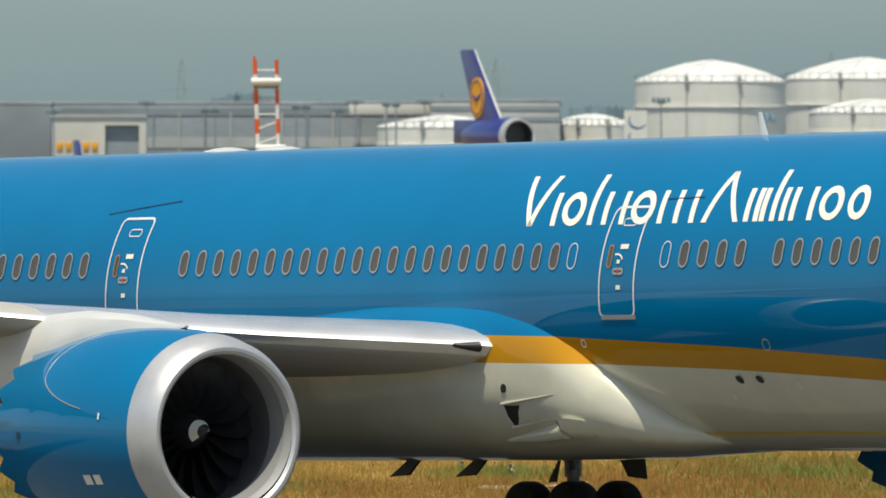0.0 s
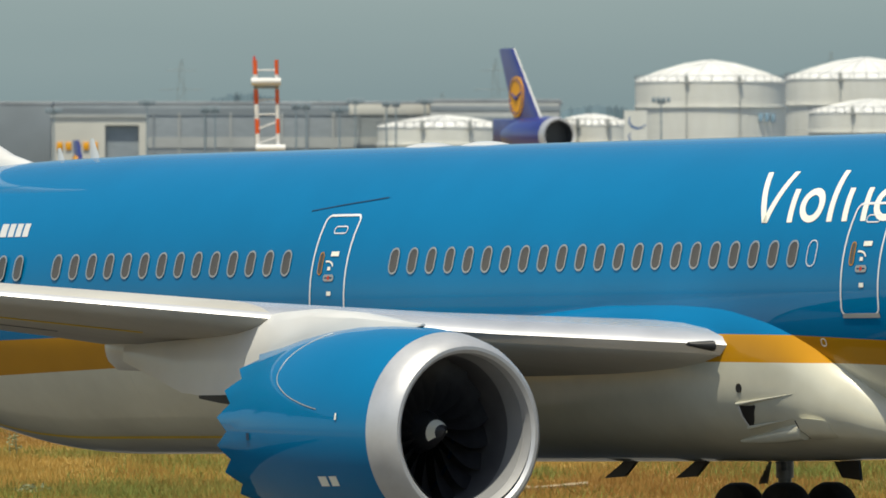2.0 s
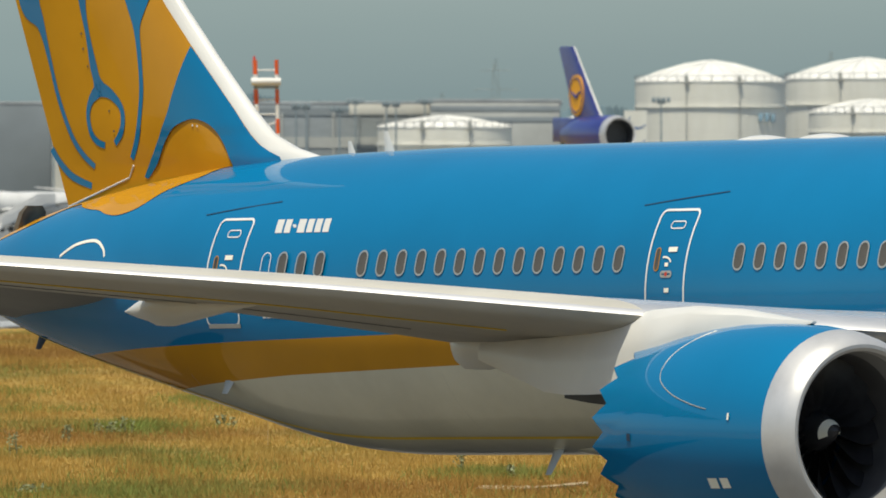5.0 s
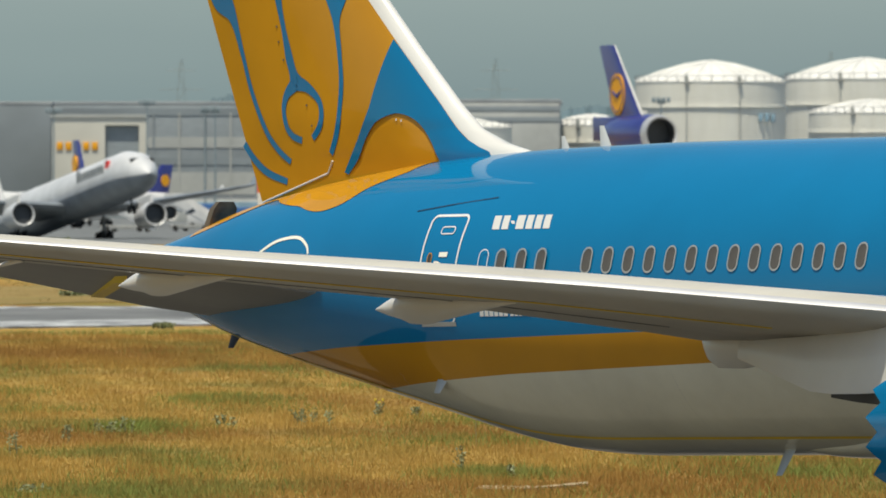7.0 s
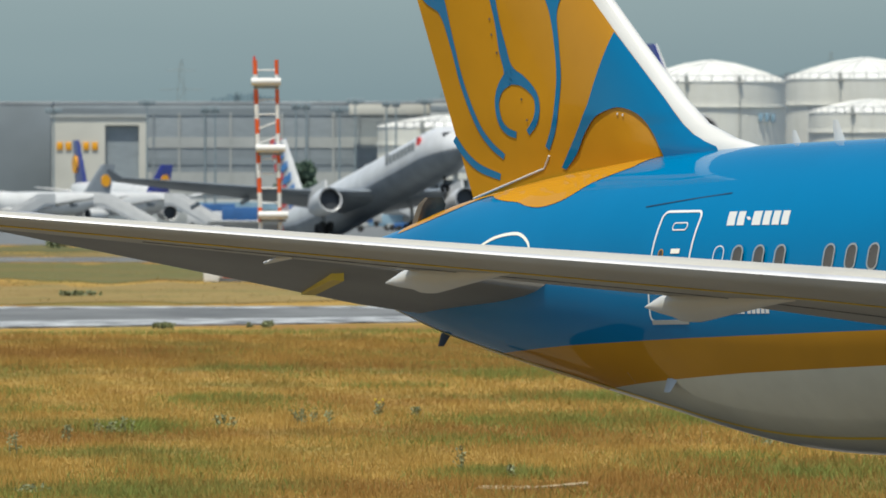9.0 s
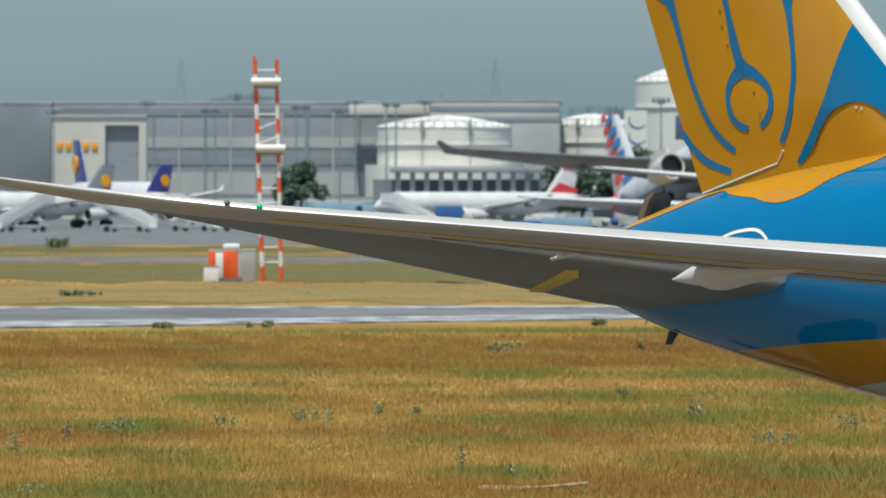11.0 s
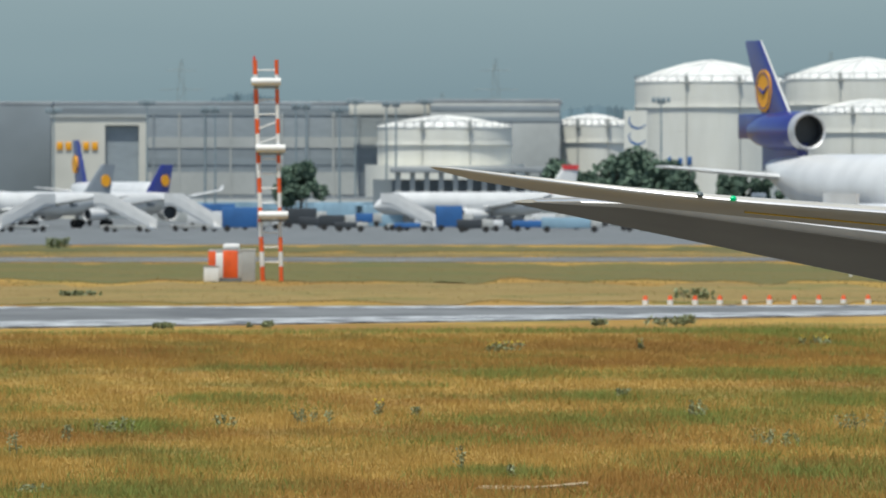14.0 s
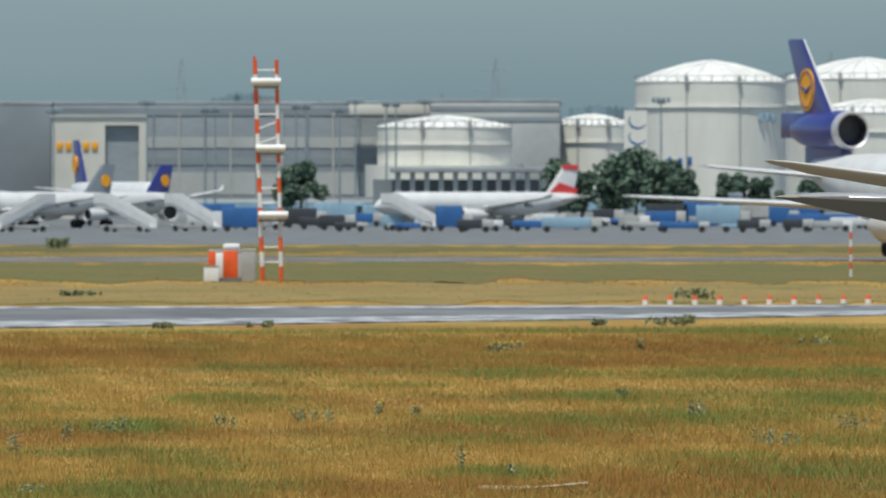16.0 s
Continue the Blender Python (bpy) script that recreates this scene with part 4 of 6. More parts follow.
# ---- paved strips across the airfield ----
CONCRETE = material("pale_concrete", (0.14, 0.148, 0.148), 0.8, vary=0.12, scale=0.05, grain=0.3, grain_scale=0.5, stretch=(3, 1, 1))
ASPHALT = material("worn_asphalt", (0.15, 0.152, 0.148), 0.75, vary=0.2, scale=0.04, grain=0.25, grain_scale=0.5, stretch=(3, 1, 1))
PALE = material("bleached_shoulder", (0.33, 0.34, 0.345), 0.8, vary=0.4, scale=0.12, grain=0.4, grain_scale=0.8, stretch=(4, 1, 1))


def sheet(name, pts, mat, label, z=0.03):
    bm = bmesh.new()
    fall = lambda y: -0.8 * min(max((y - 1350) / 350, 0), 1)
    top = [bm.verts.new((x, y, z + fall(y))) for x, y in pts]
    bm.faces.new(top)
    low = [bm.verts.new((x, y, z - 0.3 + fall(y))) for x, y in pts]
    for i in range(len(pts)):
        k = (i + 1) % len(pts)
        bm.faces.new((top[i], low[i], low[k], top[k]))
    tagged(part(name, bm, mat, smooth=False), label, "pavement", kind="structure")


sheet("road_taxiway", [(-120, 625), (-20.7, 785), (22.5, 851), (58, 909), (23.9, 906), (-23.7, 893), (-120, 872)], ASPHALT, "gray asphalt taxiway crossing the grass")
sheet("pavement_shoulder_near", [(-120, 617), (-20.7, 777), (22.5, 845), (60, 905), (58, 912), (22.0, 868), (-20.7, 808), (-120, 668)], PALE, "bleached pale edge of the taxiway", 0.06)
sheet("pavement_shoulder_far", [(-60, 876), (-5, 884), (58, 905), (58, 912), (-5, 897), (-60, 888)], PALE, "bleached pale far edge of the taxiway", 0.06)
sheet("road_far", [(-300, 1330), (20, 1335), (60, 1390), (60, 1440), (-300, 1430)], ASPHALT, "narrow distant asphalt strip")
sheet("road_apron", [(-900, 1790), (900, 1840), (900, 3300), (-900, 3300)], CONCRETE, "distant pale concrete apron")


def band(name, near, far, mat, label, jitter, seed):
    """A strip of grass across the field with wandering edges; near and far: its distance at both sides."""
    r = np.random.default_rng(seed)
    xs = np.concatenate([[-300, -90], np.arange(-64, 64.1, 0.7), [90, 300]])
    k = np.hanning(9)
    edge = lambda: np.convolve(r.normal(0, 1, len(xs) + 8), k / np.sqrt((k * k).sum()), "valid") * jitter + np.repeat(r.normal(0, 0.5, len(xs) // 3 + 1), 3)[: len(xs)] * jitter
    e0, e1 = edge(), edge()
    u = np.clip((xs + 64) / 128, 0, 1)
    pts = [(x, near[0] + (near[1] - near[0]) * f + e) for x, f, e in zip(xs, u, e0)]
    pts += [(x, far[0] + (far[1] - far[0]) * f + e) for x, f, e in zip(xs, u, e1)][::-1]
    sheet(name, [(float(x), float(y)) for x, y in pts], mat, label, 0.02)


band("ground_dry_band", (928, 935), (1082, 1066), grass_material("straw", (0.26, 0.19, 0.075), (0.22, 0.155, 0.06), (0.14, 0.145, 0.05)), "band of bleached straw-coloured grass", 14, 1)
band("ground_green_band", (1108, 1102), (1322, 1294), grass_material("olive_grass", (0.135, 0.125, 0.05), (0.16, 0.125, 0.05), (0.11, 0.125, 0.045)), "band of greener grass", 12, 2)
band("ground_far_straw", (1462, 1462), (1585, 1585), grass_material("far_straw", (0.23, 0.17, 0.07), (0.16, 0.12, 0.05), (0.12, 0.125, 0.05)), "distant straw-coloured grass", 14, 3)
band("ground_far_green", (1625, 1625), (1770, 1775), grass_material("far_olive", (0.12, 0.115, 0.05), (0.16, 0.13, 0.055), (0.085, 0.1, 0.04)), "distant dark green grass", 13, 4)


# ---- large buildings in the distance ----
def hangar_block(name, x0, x1, y0, y1, z1, mat, label, bands=(), roof=0.6, z0=-0.9):
    h = thing(name, pose(0, 0, 0), label, "building")
    part("wall", box(bmesh.new(), x0, x1, y0, y1, z0, z1, 0.05), mat, h)
    part("roof", box(bmesh.new(), x0 - 0.3, x1 + 0.3, y0 - 0.04, y1 + 0.3, z1, z1 + roof, 0.05), ROOFGRAY, h)
    for b0, b1, m in bands:
        part("cladding_band", box(bmesh.new(), x0 + 0.02, x1 - 0.02, y0 - 0.12, y0, b0, b1), m, h)
    return h


h1 = hangar_block("hangar", -160, 19.68, 2800, 2900, 18.17, HANGAR, "long gray hangar clad in banded metal sheet", [(16.38, 17.61, HANGARDARK), (10.98, 12.78, HANGARLIGHT), (8.14, 9.28, HANGARDARK), (3.13, 6.91, HANGARLIGHT)])
for k in range(16):
    x = -48.63 + k * 4.3
    part("pilaster", box(bmesh.new(), x, x + 0.35, 2799.75, 2799.88, 0, 16.85), HANGARLIGHT if k % 2 else HANGAR, h1)
h4 = hangar_block("hangar_wing", -165, -65.3, 2785, 2798, 18.02, HANGARDARK, "plain dark slate-gray hangar side")
h2 = hangar_block("roof_plant", -15.65, -1.51, 2790, 2797, 18.32, PORTAL, "pale upper storey of the hangar", (), 0.4, 16.53)
h3 = hangar_block("terminal_block", -2.07, 19.35, 2780, 2795, 18.47, HANGARLIGHT, "light gray hall with banded cladding", [(17.16, 17.91, HANGAR), (15.37, 16.12, HANGAR)])
for px in (822, 880, 940):
    bm = bmesh.new()
    tube(bm, (-73.77 + px * 0.09, 2785, 18.49), (-73.77 + px * 0.09, 2785, 19.06), 0.5, 0.3, 8)
    part("roof_vent", bm, HANGARLIGHT, h3)
p = thing("portal_building", pose(0, 2770, 0), "pale rendered hangar front with a tall gray door", "building")
bm = bmesh.new()
X0, X1, D0, D1, ZT, ZD = -64.77, -49.14, -55.97, -50.35, 16.0, 14.69
box(bm, X0, D0, 0, 8, -0.9, ZT), box(bm, D1, X1, 0, 8, -0.9, ZT), box(bm, D0, D1, 0, 8, ZD, ZT)
part("wall", bm, PORTAL, p, smooth=False)
part("door", box(bmesh.new(), D0, D1, 1.0, 1.4, -0.9, ZD), HANGAR, p, "tall gray sliding door")
part("cornice", box(bmesh.new(), X0 - 0.2, X1 + 0.2, -0.3, 8.2, ZT, ZT + 0.5), HANGARLIGHT, p)
for k in range(5):
    x = X0 + 0.8 + 1.45 * k
    part("sign_bar", box(bmesh.new(), x, x + 1.0, -0.25, -0.02, 10.57, 11.88, 0.08), ORANGE, p)


def tank(name, cx, d, r, z1, dome, label, base=-0.8):
    t = thing(name, pose(cx, d, 0), label, "storage tank", "fuel tanks")
    n = 64
    ring = lambda r, z: [(r * math.cos(2 * math.pi * k / n), r * math.sin(2 * math.pi * k / n), z) for k in range(n)]
    courses = [ring(r, base)]
    for k in range(1, 9):
        z = base + (z1 - base) * k / 8
        courses += [ring(r, z - 0.04), ring(r - 0.03, z - 0.02), ring(r, z)]
    part("shell", loft(bmesh.new(), courses), TANK, t)
    part("roof", loft(bmesh.new(), [ring(r * f, z1 + dome * (1 - f**1.6)) for f in (1.01, 0.85, 0.65, 0.4, 0.2, 0.02)]), TANKROOF, t)
    for k in range(28):
        g = 2 * math.pi * k / 28
        bm = bmesh.new()
        q = [Vector((r * f * math.cos(g), r * f * math.sin(g), z1 + dome * (1 - f**1.6) + 0.1)) for f in (1.0, 0.7, 0.35, 0.05)]
        pipe(bm, q, 0.16, 4)
        part("roof_rib", bm, TANKROOF, t)
    bm = bmesh.new()
    for k in range(40):
        g = 2 * math.pi * k / 40
        tube(bm, (r * math.cos(g), r * math.sin(g), z1), (r * math.cos(g), r * math.sin(g), z1 + 1.0), 0.06, n=4)
    rr = [ring(r + 0.05, z1 + 0.95), ring(r + 0.05, z1 + 1.05), ring(r - 0.05, z1 + 1.05), ring(r - 0.05, z1 + 0.95), ring(r + 0.05, z1 + 0.95)]
    loft(bm, rr, False)
    part("railing", bm, STEEL, t)
    part("wind_girder", loft(bmesh.new(), [ring(r, z1 * 0.8), ring(r + 0.35, z1 * 0.8), ring(r + 0.35, z1 * 0.8 + 0.15), ring(r, z1 * 0.8 + 0.15)], False), TANKROOF, t)
    for g in (-1.2, -1.9):
        bm = bmesh.new()
        a, b = math.cos(g), math.sin(g)
        tube(bm, (a * (r + 0.4), b * (r + 0.4), base), (a * (r + 0.4), b * (r + 0.4), z1 + 1.5), 0.07, n=5)
        box(bm, a * (r + 0.3) - 0.35, a * (r + 0.3) + 0.35, b * (r + 0.3) - 0.35, b * (r + 0.3) + 0.35, z1 - 0.4, z1 + 0.9)
        part("ladder_platform", bm, RIM, t)
    return t


big_tank = tank("fuel_tank", 47.15, 2950, 13.26, 22.84, 3.59, "large cream cylindrical fuel tank with shallow domed roof")
tank("fuel_tank", 75.36, 2990, 14.14, 23.55, 3.64, "large cream fuel tank with shallow domed roof")
t3 = tank("fuel_tank", 73.86, 2880, 10.9, 17.12, 2.14, "lower cream fuel tank before taller ones")
tank("fuel_tank", 0.27, 2700, 10.86, 14.14, 1.73, "squat cream fuel tank on a wider base")
tank("fuel_tank", 25.33, 2850, 7.22, 14.9, 1.73, "smaller cream fuel tank with domed roof")
bm = bmesh.new()
n = 48
R0 = 12.86
loft(bm, [[(R0 * math.cos(2 * math.pi * k / n), R0 * math.sin(2 * math.pi * k / n), z) for k in range(n)] for z in (-0.8, 8.12)])
ob = tagged(part("tank_bund", bm, TANK), "round cream bund wall below a tank", "bund")
ob.location = (0.27, 2700, 0)
# blue crescent marks and lettering bars on the tanks
sgn = thing("tank_wall_sign", pose(32.2, 2770, 0), "blue crescents on a pale panel by the tanks", "sign")
part("panel", box(bmesh.new(), -2.2, 1.6, 0.3, 0.6, -0.8, 17.12), TANK, sgn)
for z in (15.34, 12.72):
    bm = bmesh.new()
    prev = None
    for g in np.linspace(2.5, 5.9, 12):
        row = [bm.verts.new((1.5 * math.cos(g) * f, 0.25, z + 1.3 * math.sin(g) * f)) for f in (0.72 + 0.2 * abs(g - 4.2) / 1.7, 1.0)]
        if prev:
            bm.faces.new((prev[0], prev[1], row[1], row[0]))
        prev = row
    part("crescent", bm, BOXBLUE, sgn)
for x, z, m in ((-7.6, 8.9, BOXBLUE), (-5.8, 8.7, BOXBLUE), (-4.2, 8.9, BOXBLUE), (8.3, 16.5, BOXPALE), (9.4, 16.5, BOXPALE), (10.5, 16.4, BOXPALE)):
    y = -math.sqrt(13.3**2 - x * x)
    part("lettering_bar", box(bmesh.new(), x, x + 0.75, y - 0.3, y + 0.2, z - 0.7, z + 0.7, 0.05), m, big_tank)

# low flat-roofed building with columns before the small tank
lb = thing("depot_building", pose(0, 2560, 0), "low depot with dark flat roof on pale columns", "building")
part("wall", box(bmesh.new(), -10.73, 15.66, 2, 10, -0.9, 5.83), HANGARDARK, lb)
part("roof", box(bmesh.new(), -8.13, 15.92, -1, 11, 6.87, 7.73, 0.1), ROOFGRAY, lb)
for k in range(11):
    x = -7.27 + k * 2.2
    part("column", box(bmesh.new(), x, x + 0.8, 0.0, 0.8, -0.9, 6.87), HANGARLIGHT, lb)
wl = hangar_block("low_wall", -46.91, 68.87 + 60, 2600, 2612, 2.82, HANGARLIGHT, "long low pale service building", [(1.06, 2.29, BOXPALE)], 0.3)


# ---- light masts, pylons ----
def light_mast(px, top, d, twin=False):
    x, z = (px - 784) * d / 29596.7, 7.388 - (top - 300) * d / 29596.7
    m = thing("light_mast", pose(x, d, 0), "tall gray floodlight mast with lamp heads", "light mast", "apron floodlight masts")
    for k, dx in enumerate((0, 1.5) if twin else (0,)):
        bm = bmesh.new()
        tube(bm, (dx, 0, -0.8), (dx, 0, z), 0.18, 0.11, 8)
        part("pole", bm, FAINT, m)
        bm = bmesh.new()
        tube(bm, (dx - 0.6, 0, z - 0.6), (dx + 0.6, 0, z - 0.6), 0.12, n=6)
        part("crossbar", bm, FAINT, m)
        for q in ((-0.4, 0.4) if twin else (-1.1, -0.4, 0.4, 1.1)):
            part("lamp_head", box(bmesh.new(), dx + q - 0.28, dx + q + 0.28, -0.4, 0.3, z - 0.5, z + 0.3, 0.08), FAINT, m)


for a in ((363, 192, 2500, True), (524, 186, 2500, True), (601, 192, 2480), (629, 178, 2700), (684, 182, 2650, True), (260, 180, 2750), (95, 195, 2750), (1170, 176, 2500), (752, 178, 2750)):
    light_mast(*a)


def power_pylon(px, top, d):
    x, z = (px - 784) * d / 29596.7, 7.388 - (top - 300) * d / 29596.7
    m = thing("power_pylon", pose(x, d, 0), "far lattice power pylon faint against the sky", "pylon", "power pylons")
    bm = bmesh.new()
    for sx in (-1, 1):
        tube(bm, (sx * 3.2, 0, -0.8), (sx * 0.3, 0, z), 0.10, 0.06, 4)
    for k in range(9):
        f, g = k / 9, (k + 1) / 9
        s = 1 if k % 2 else -1
        tube(bm, (s * (3.2 - 2.9 * f), 0, z * f), (-s * (3.2 - 2.9 * g), 0, z * g), 0.07, n=4)
    part("mast", bm, FAINT, m)
    for f, w in ((0.92, 4), (0.78, 6)):
        bm = bmesh.new()
        tube(bm, (-w, 0, z * f), (w, 0, z * f), 0.07, n=4)
        part("crossarm", bm, FAINT, m)


power_pylon(321, 105, 4500), power_pylon(877, 105, 4500), power_pylon(782, 165, 4300), power_pylon(1470, 92, 4600)

# ---- far woods on the skyline ----
bm = bmesh.new()
rng = np.random.default_rng(4)
for px0, px1, y0 in ((370, 500, 166), (985, 1130, 188), (-40, 380, 187), (500, 640, 180)):
    d = 4400
    x0, x1 = (px0 - 784) * d / 29596.7, (px1 - 784) * d / 29596.7
    zt = 7.388 - (y0 - 300) * d / 29596.7
    m = 40
    prev = None
    for k in range(m + 1):
        u = k / m
        z = zt * (0.93 + 0.07 * math.sin(math.pi * u)) + rng.normal() * 0.35
        row = [bm.verts.new((x0 + (x1 - x0) * u, d + q, zz)) for q, zz in ((-8, 0), (-6, z * 0.8), (0, z), (8, z * 0.8))]
        if prev:
            for j in range(3):
                bm.faces.new((prev[j], prev[j + 1], row[j + 1], row[j]))
        prev = row
tagged(part("hazed_far_woods", bm, HILL), "far woods on the skyline, distance haze mixed into their colour", "woods", kind="stuff")


# ---- trees ----
def tree(px, top, d, width, seed):
    r = random.Random(seed)
    s = d / 29596.7
    x, h, w = (px - 784) * s, 7.388 - (top - 300) * s, width * s / 2
    t = thing("tree", pose(x, d, 0), "dark green broadleaf tree by the apron", "tree", "trees by the apron")
    bm = bmesh.new()
    tube(bm, (0, 0, -0.8), (0.1, 0, h * 0.35), 0.3, 0.2, 8)
    for k in range(6):
        g = k * 1.05
        tube(bm, (0.1, 0, h * (0.25 + 0.02 * k)), (w * 0.6 * math.cos(g), w * 0.6 * math.sin(g), h * (0.55 + 0.05 * k)), 0.12, 0.04, 6)
    part("trunk", bm, BARK, t)
    bm = bmesh.new()
    for c in range(26):
        g, q = r.uniform(0, 6.28), math.sqrt(r.random())
        z = h * (0.25 + 0.66 * r.random())
        lim = w * (0.95 if z < h * 0.65 else 0.75)
        cx, cy = lim * q * math.cos(g), lim * q * math.sin(g)
        rad = h * r.uniform(0.09, 0.17)
        for k in range(110):
            v = Vector((r.gauss(0, 1), r.gauss(0, 1), r.gauss(0, 0.8))).normalized() * rad * r.uniform(0.6, 1.05)
            o = Vector((cx, cy, min(z, h - rad * 0.8))) + v
            e1 = Vector((r.gauss(0, 1), r.gauss(0, 1), r.gauss(0, 1))).normalized() * 0.36
            e2 = e1.cross(Vector((r.gauss(0, 1), r.gauss(0, 1), r.gauss(0, 1)))).normalized() * 0.3
            bm.faces.new([bm.verts.new(o + a) for a in (e1, e2, -e1, -e2)])
    part("crown", bm, HAZELEAF, t, smooth=False)


for k, a in enumerate(((532, 280, 2480, 88), (990, 274, 2450, 62), (1085, 275, 2450, 60), (1125, 260, 2470, 80), (1175, 285, 2450, 60), (1205, 300, 2440, 44), (1290, 308, 2440, 70), (1030, 300, 2440, 60), (1350, 316, 2440, 70), (1440, 318, 2440, 70))):
    tree(*a, k)


# ---- simpler airliners in the distance ----
def tube_jet(name, label, L, D, span, body, tail_mat, engines, finh, disc=None, group="", belly=None, third=False, rear=None):
    """A distant airliner with its nose at x = L/2 and wheels at z = 0."""
    r, zc = D / 2, D / 2 + (2.25 if third else 1.75)
    j = thing(name, pose(0, 2000, 0), label, "airplane", group)
    prof = [(0.5, 0.02, -0.25), (0.488, 0.3, -0.2), (0.465, 0.62, -0.12), (0.435, 0.86, -0.05), (0.39, 1, 0), (-0.2, 1, 0), (-0.3, 0.9, 0.1), (-0.4, 0.62, 0.34), (-0.47, 0.34, 0.55), (-0.5, 0.1, 0.68)]
    n = 24
    # belly: darker colour for the lower hull, standing in for its shaded half
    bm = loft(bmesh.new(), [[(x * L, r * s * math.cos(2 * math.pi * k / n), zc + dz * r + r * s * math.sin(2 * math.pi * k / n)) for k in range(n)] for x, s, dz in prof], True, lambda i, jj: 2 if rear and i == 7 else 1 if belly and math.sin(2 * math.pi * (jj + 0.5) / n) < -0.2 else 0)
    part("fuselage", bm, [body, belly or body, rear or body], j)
    bm = bmesh.new()
    box(bm, L * 0.45, L * 0.4635, -r * 0.5, r * 0.5, zc + r * 0.30, zc + r * 0.50, 0.1)
    part("cockpit_window", bm, BOXDARK, j)
    for side in (1, -1):
        zw = zc - r * 0.55
        S = span / 2
        up = 0.35 if third else 1.3 if L > 50 else 1.0
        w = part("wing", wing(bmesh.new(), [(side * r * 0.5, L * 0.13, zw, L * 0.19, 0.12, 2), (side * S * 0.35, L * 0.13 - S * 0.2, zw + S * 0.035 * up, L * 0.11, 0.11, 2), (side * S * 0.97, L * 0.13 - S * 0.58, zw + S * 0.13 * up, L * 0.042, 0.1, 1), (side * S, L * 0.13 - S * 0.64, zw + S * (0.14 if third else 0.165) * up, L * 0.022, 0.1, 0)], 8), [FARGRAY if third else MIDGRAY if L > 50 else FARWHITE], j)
        part("stabilizer", wing(bmesh.new(), [(side * r * 0.3, -L * 0.385, zc + r * 0.35, L * 0.09, 0.1, 0), (side * span * (0.20 if third else 0.165), -L * 0.46, zc + r * 0.35 + span * 0.018, L * 0.04, 0.1, 0)], 8), FARWHITE, j)
        for ey in engines:
            er = D * 0.27
            ez, ex = zw - er * 0.95 + ey * 0.05, L * 0.13 - ey * 0.45 + L * 0.075
            bm = spin(bmesh.new(), [(0, er * 0.82), (0.1, er * 0.92), (-0.9 * er, er), (-2.6 * er, er * 0.85), (-3.4 * er, er * 0.6), (-4.3 * er, er * 0.25)], 20, None, (ex, side * ey, ez))
            e = part("engine", bm, [FARWHITE if body is not FARGRAY else FARGRAY], j)
            part("intake", spin(bmesh.new(), [(-0.02, er * 0.82), (-0.5 * er, er * 0.78), (-0.5 * er, 0.01)], 20, None, (ex, side * ey, ez)), BOXDARK, e)
            part("pylon", box(bmesh.new(), ex - er * 4.5, ex - er * 0.7, side * ey - 0.15, side * ey + 0.15, ez + er * 0.6, ez + er * 1.6), FARWHITE, j)
            for q in (0.3, 0.7):
                yy = side * S * (0.35 + 0.45 * q)
                part("flap_fairing", box(bmesh.new(), L * 0.13 - S * (0.2 + 0.27 * q) - L * 0.10, L * 0.13 - S * (0.2 + 0.27 * q) - L * 0.06, yy - 0.2, yy + 0.2, zw + S * 0.04, zw + S * 0.04 + 0.5, 0.15), MIDGRAY, w)
        g = bmesh.new()
        gy = side * D * 0.95
        tube(g, (-L * 0.02, gy, zw), (-L * 0.02, gy, 0.7), 0.22, n=8)
        gear = part("main_gear", g, STRUT, j)
        for dx in ((-0.75, 0.75) if L > 50 else (0,)):
            for dy in (-0.5, 0.5):
                b = spin(bmesh.new(), [(-0.2, 0.2), (-0.2, 0.62), (0.2, 0.62), (0.2, 0.2)], 16)
                bmesh.ops.rotate(b, verts=b.verts, matrix=Matrix.Rotation(math.pi / 2, 3, "Z"))
                part("wheel", b, RUBBER, gear).location = (-L * 0.02 + dx, gy + dy, 0.62)
    b = bmesh.new()
    tube(b, (L * 0.39, 0, zc - r * 0.8), (L * 0.39, 0, 0.4), 0.14, n=8)
    for dy in (-0.3, 0.3):
        tube(b, (L * 0.39, dy - 0.12, 0.45), (L * 0.39, dy + 0.12, 0.45), 0.45, n=14)
    part("nose_gear", b, RUBBER, j)
    zb = zc + r * 0.75
    if not third:
        f = part("fin", loft(bmesh.new(), [[(x + px, pz, z) for px, pz in foil(c, 0.1, 8, 0)] for x, c, z in ((-L * 0.33, L * 0.15, zb), (-L * 0.345, L * 0.135, zb + finh * 0.12), (-L * 0.43, L * 0.075, zb + finh), (-L * 0.436, L * 0.06, zb + finh * 1.02))]), tail_mat, j)
    else:
        # tail engine: a long straight nacelle through the fin
        ez = zc + r + 1.9
        prof = [(0, 1.30), (0.12, 1.46), (-0.7, 1.62), (-3.0, 1.66), (-6.5, 1.55), (-9.0, 1.2), (-10.2, 0.85), (-10.5, 0.8)]
        bm = spin(bmesh.new(), prof, 28, lambda i, jj: 1 if i < 2 else 0, (-L * 0.365, 0, ez))
        e = part("tail_engine", bm, [tail_mat, SILVER], j, "navy tail engine with a silver lip")
        part("intake", spin(bmesh.new(), [(-0.02, 1.30), (-1.2, 1.25), (-1.2, 0.01)], 24, None, (-L * 0.365, 0, ez)), BOXDARK, e)
        part("exhaust", spin(bmesh.new(), [(-10.4, 0.7), (-11.2, 0.45), (-11.5, 0.2)], 16, None, (-L * 0.365, 0, ez)), DARK, e)
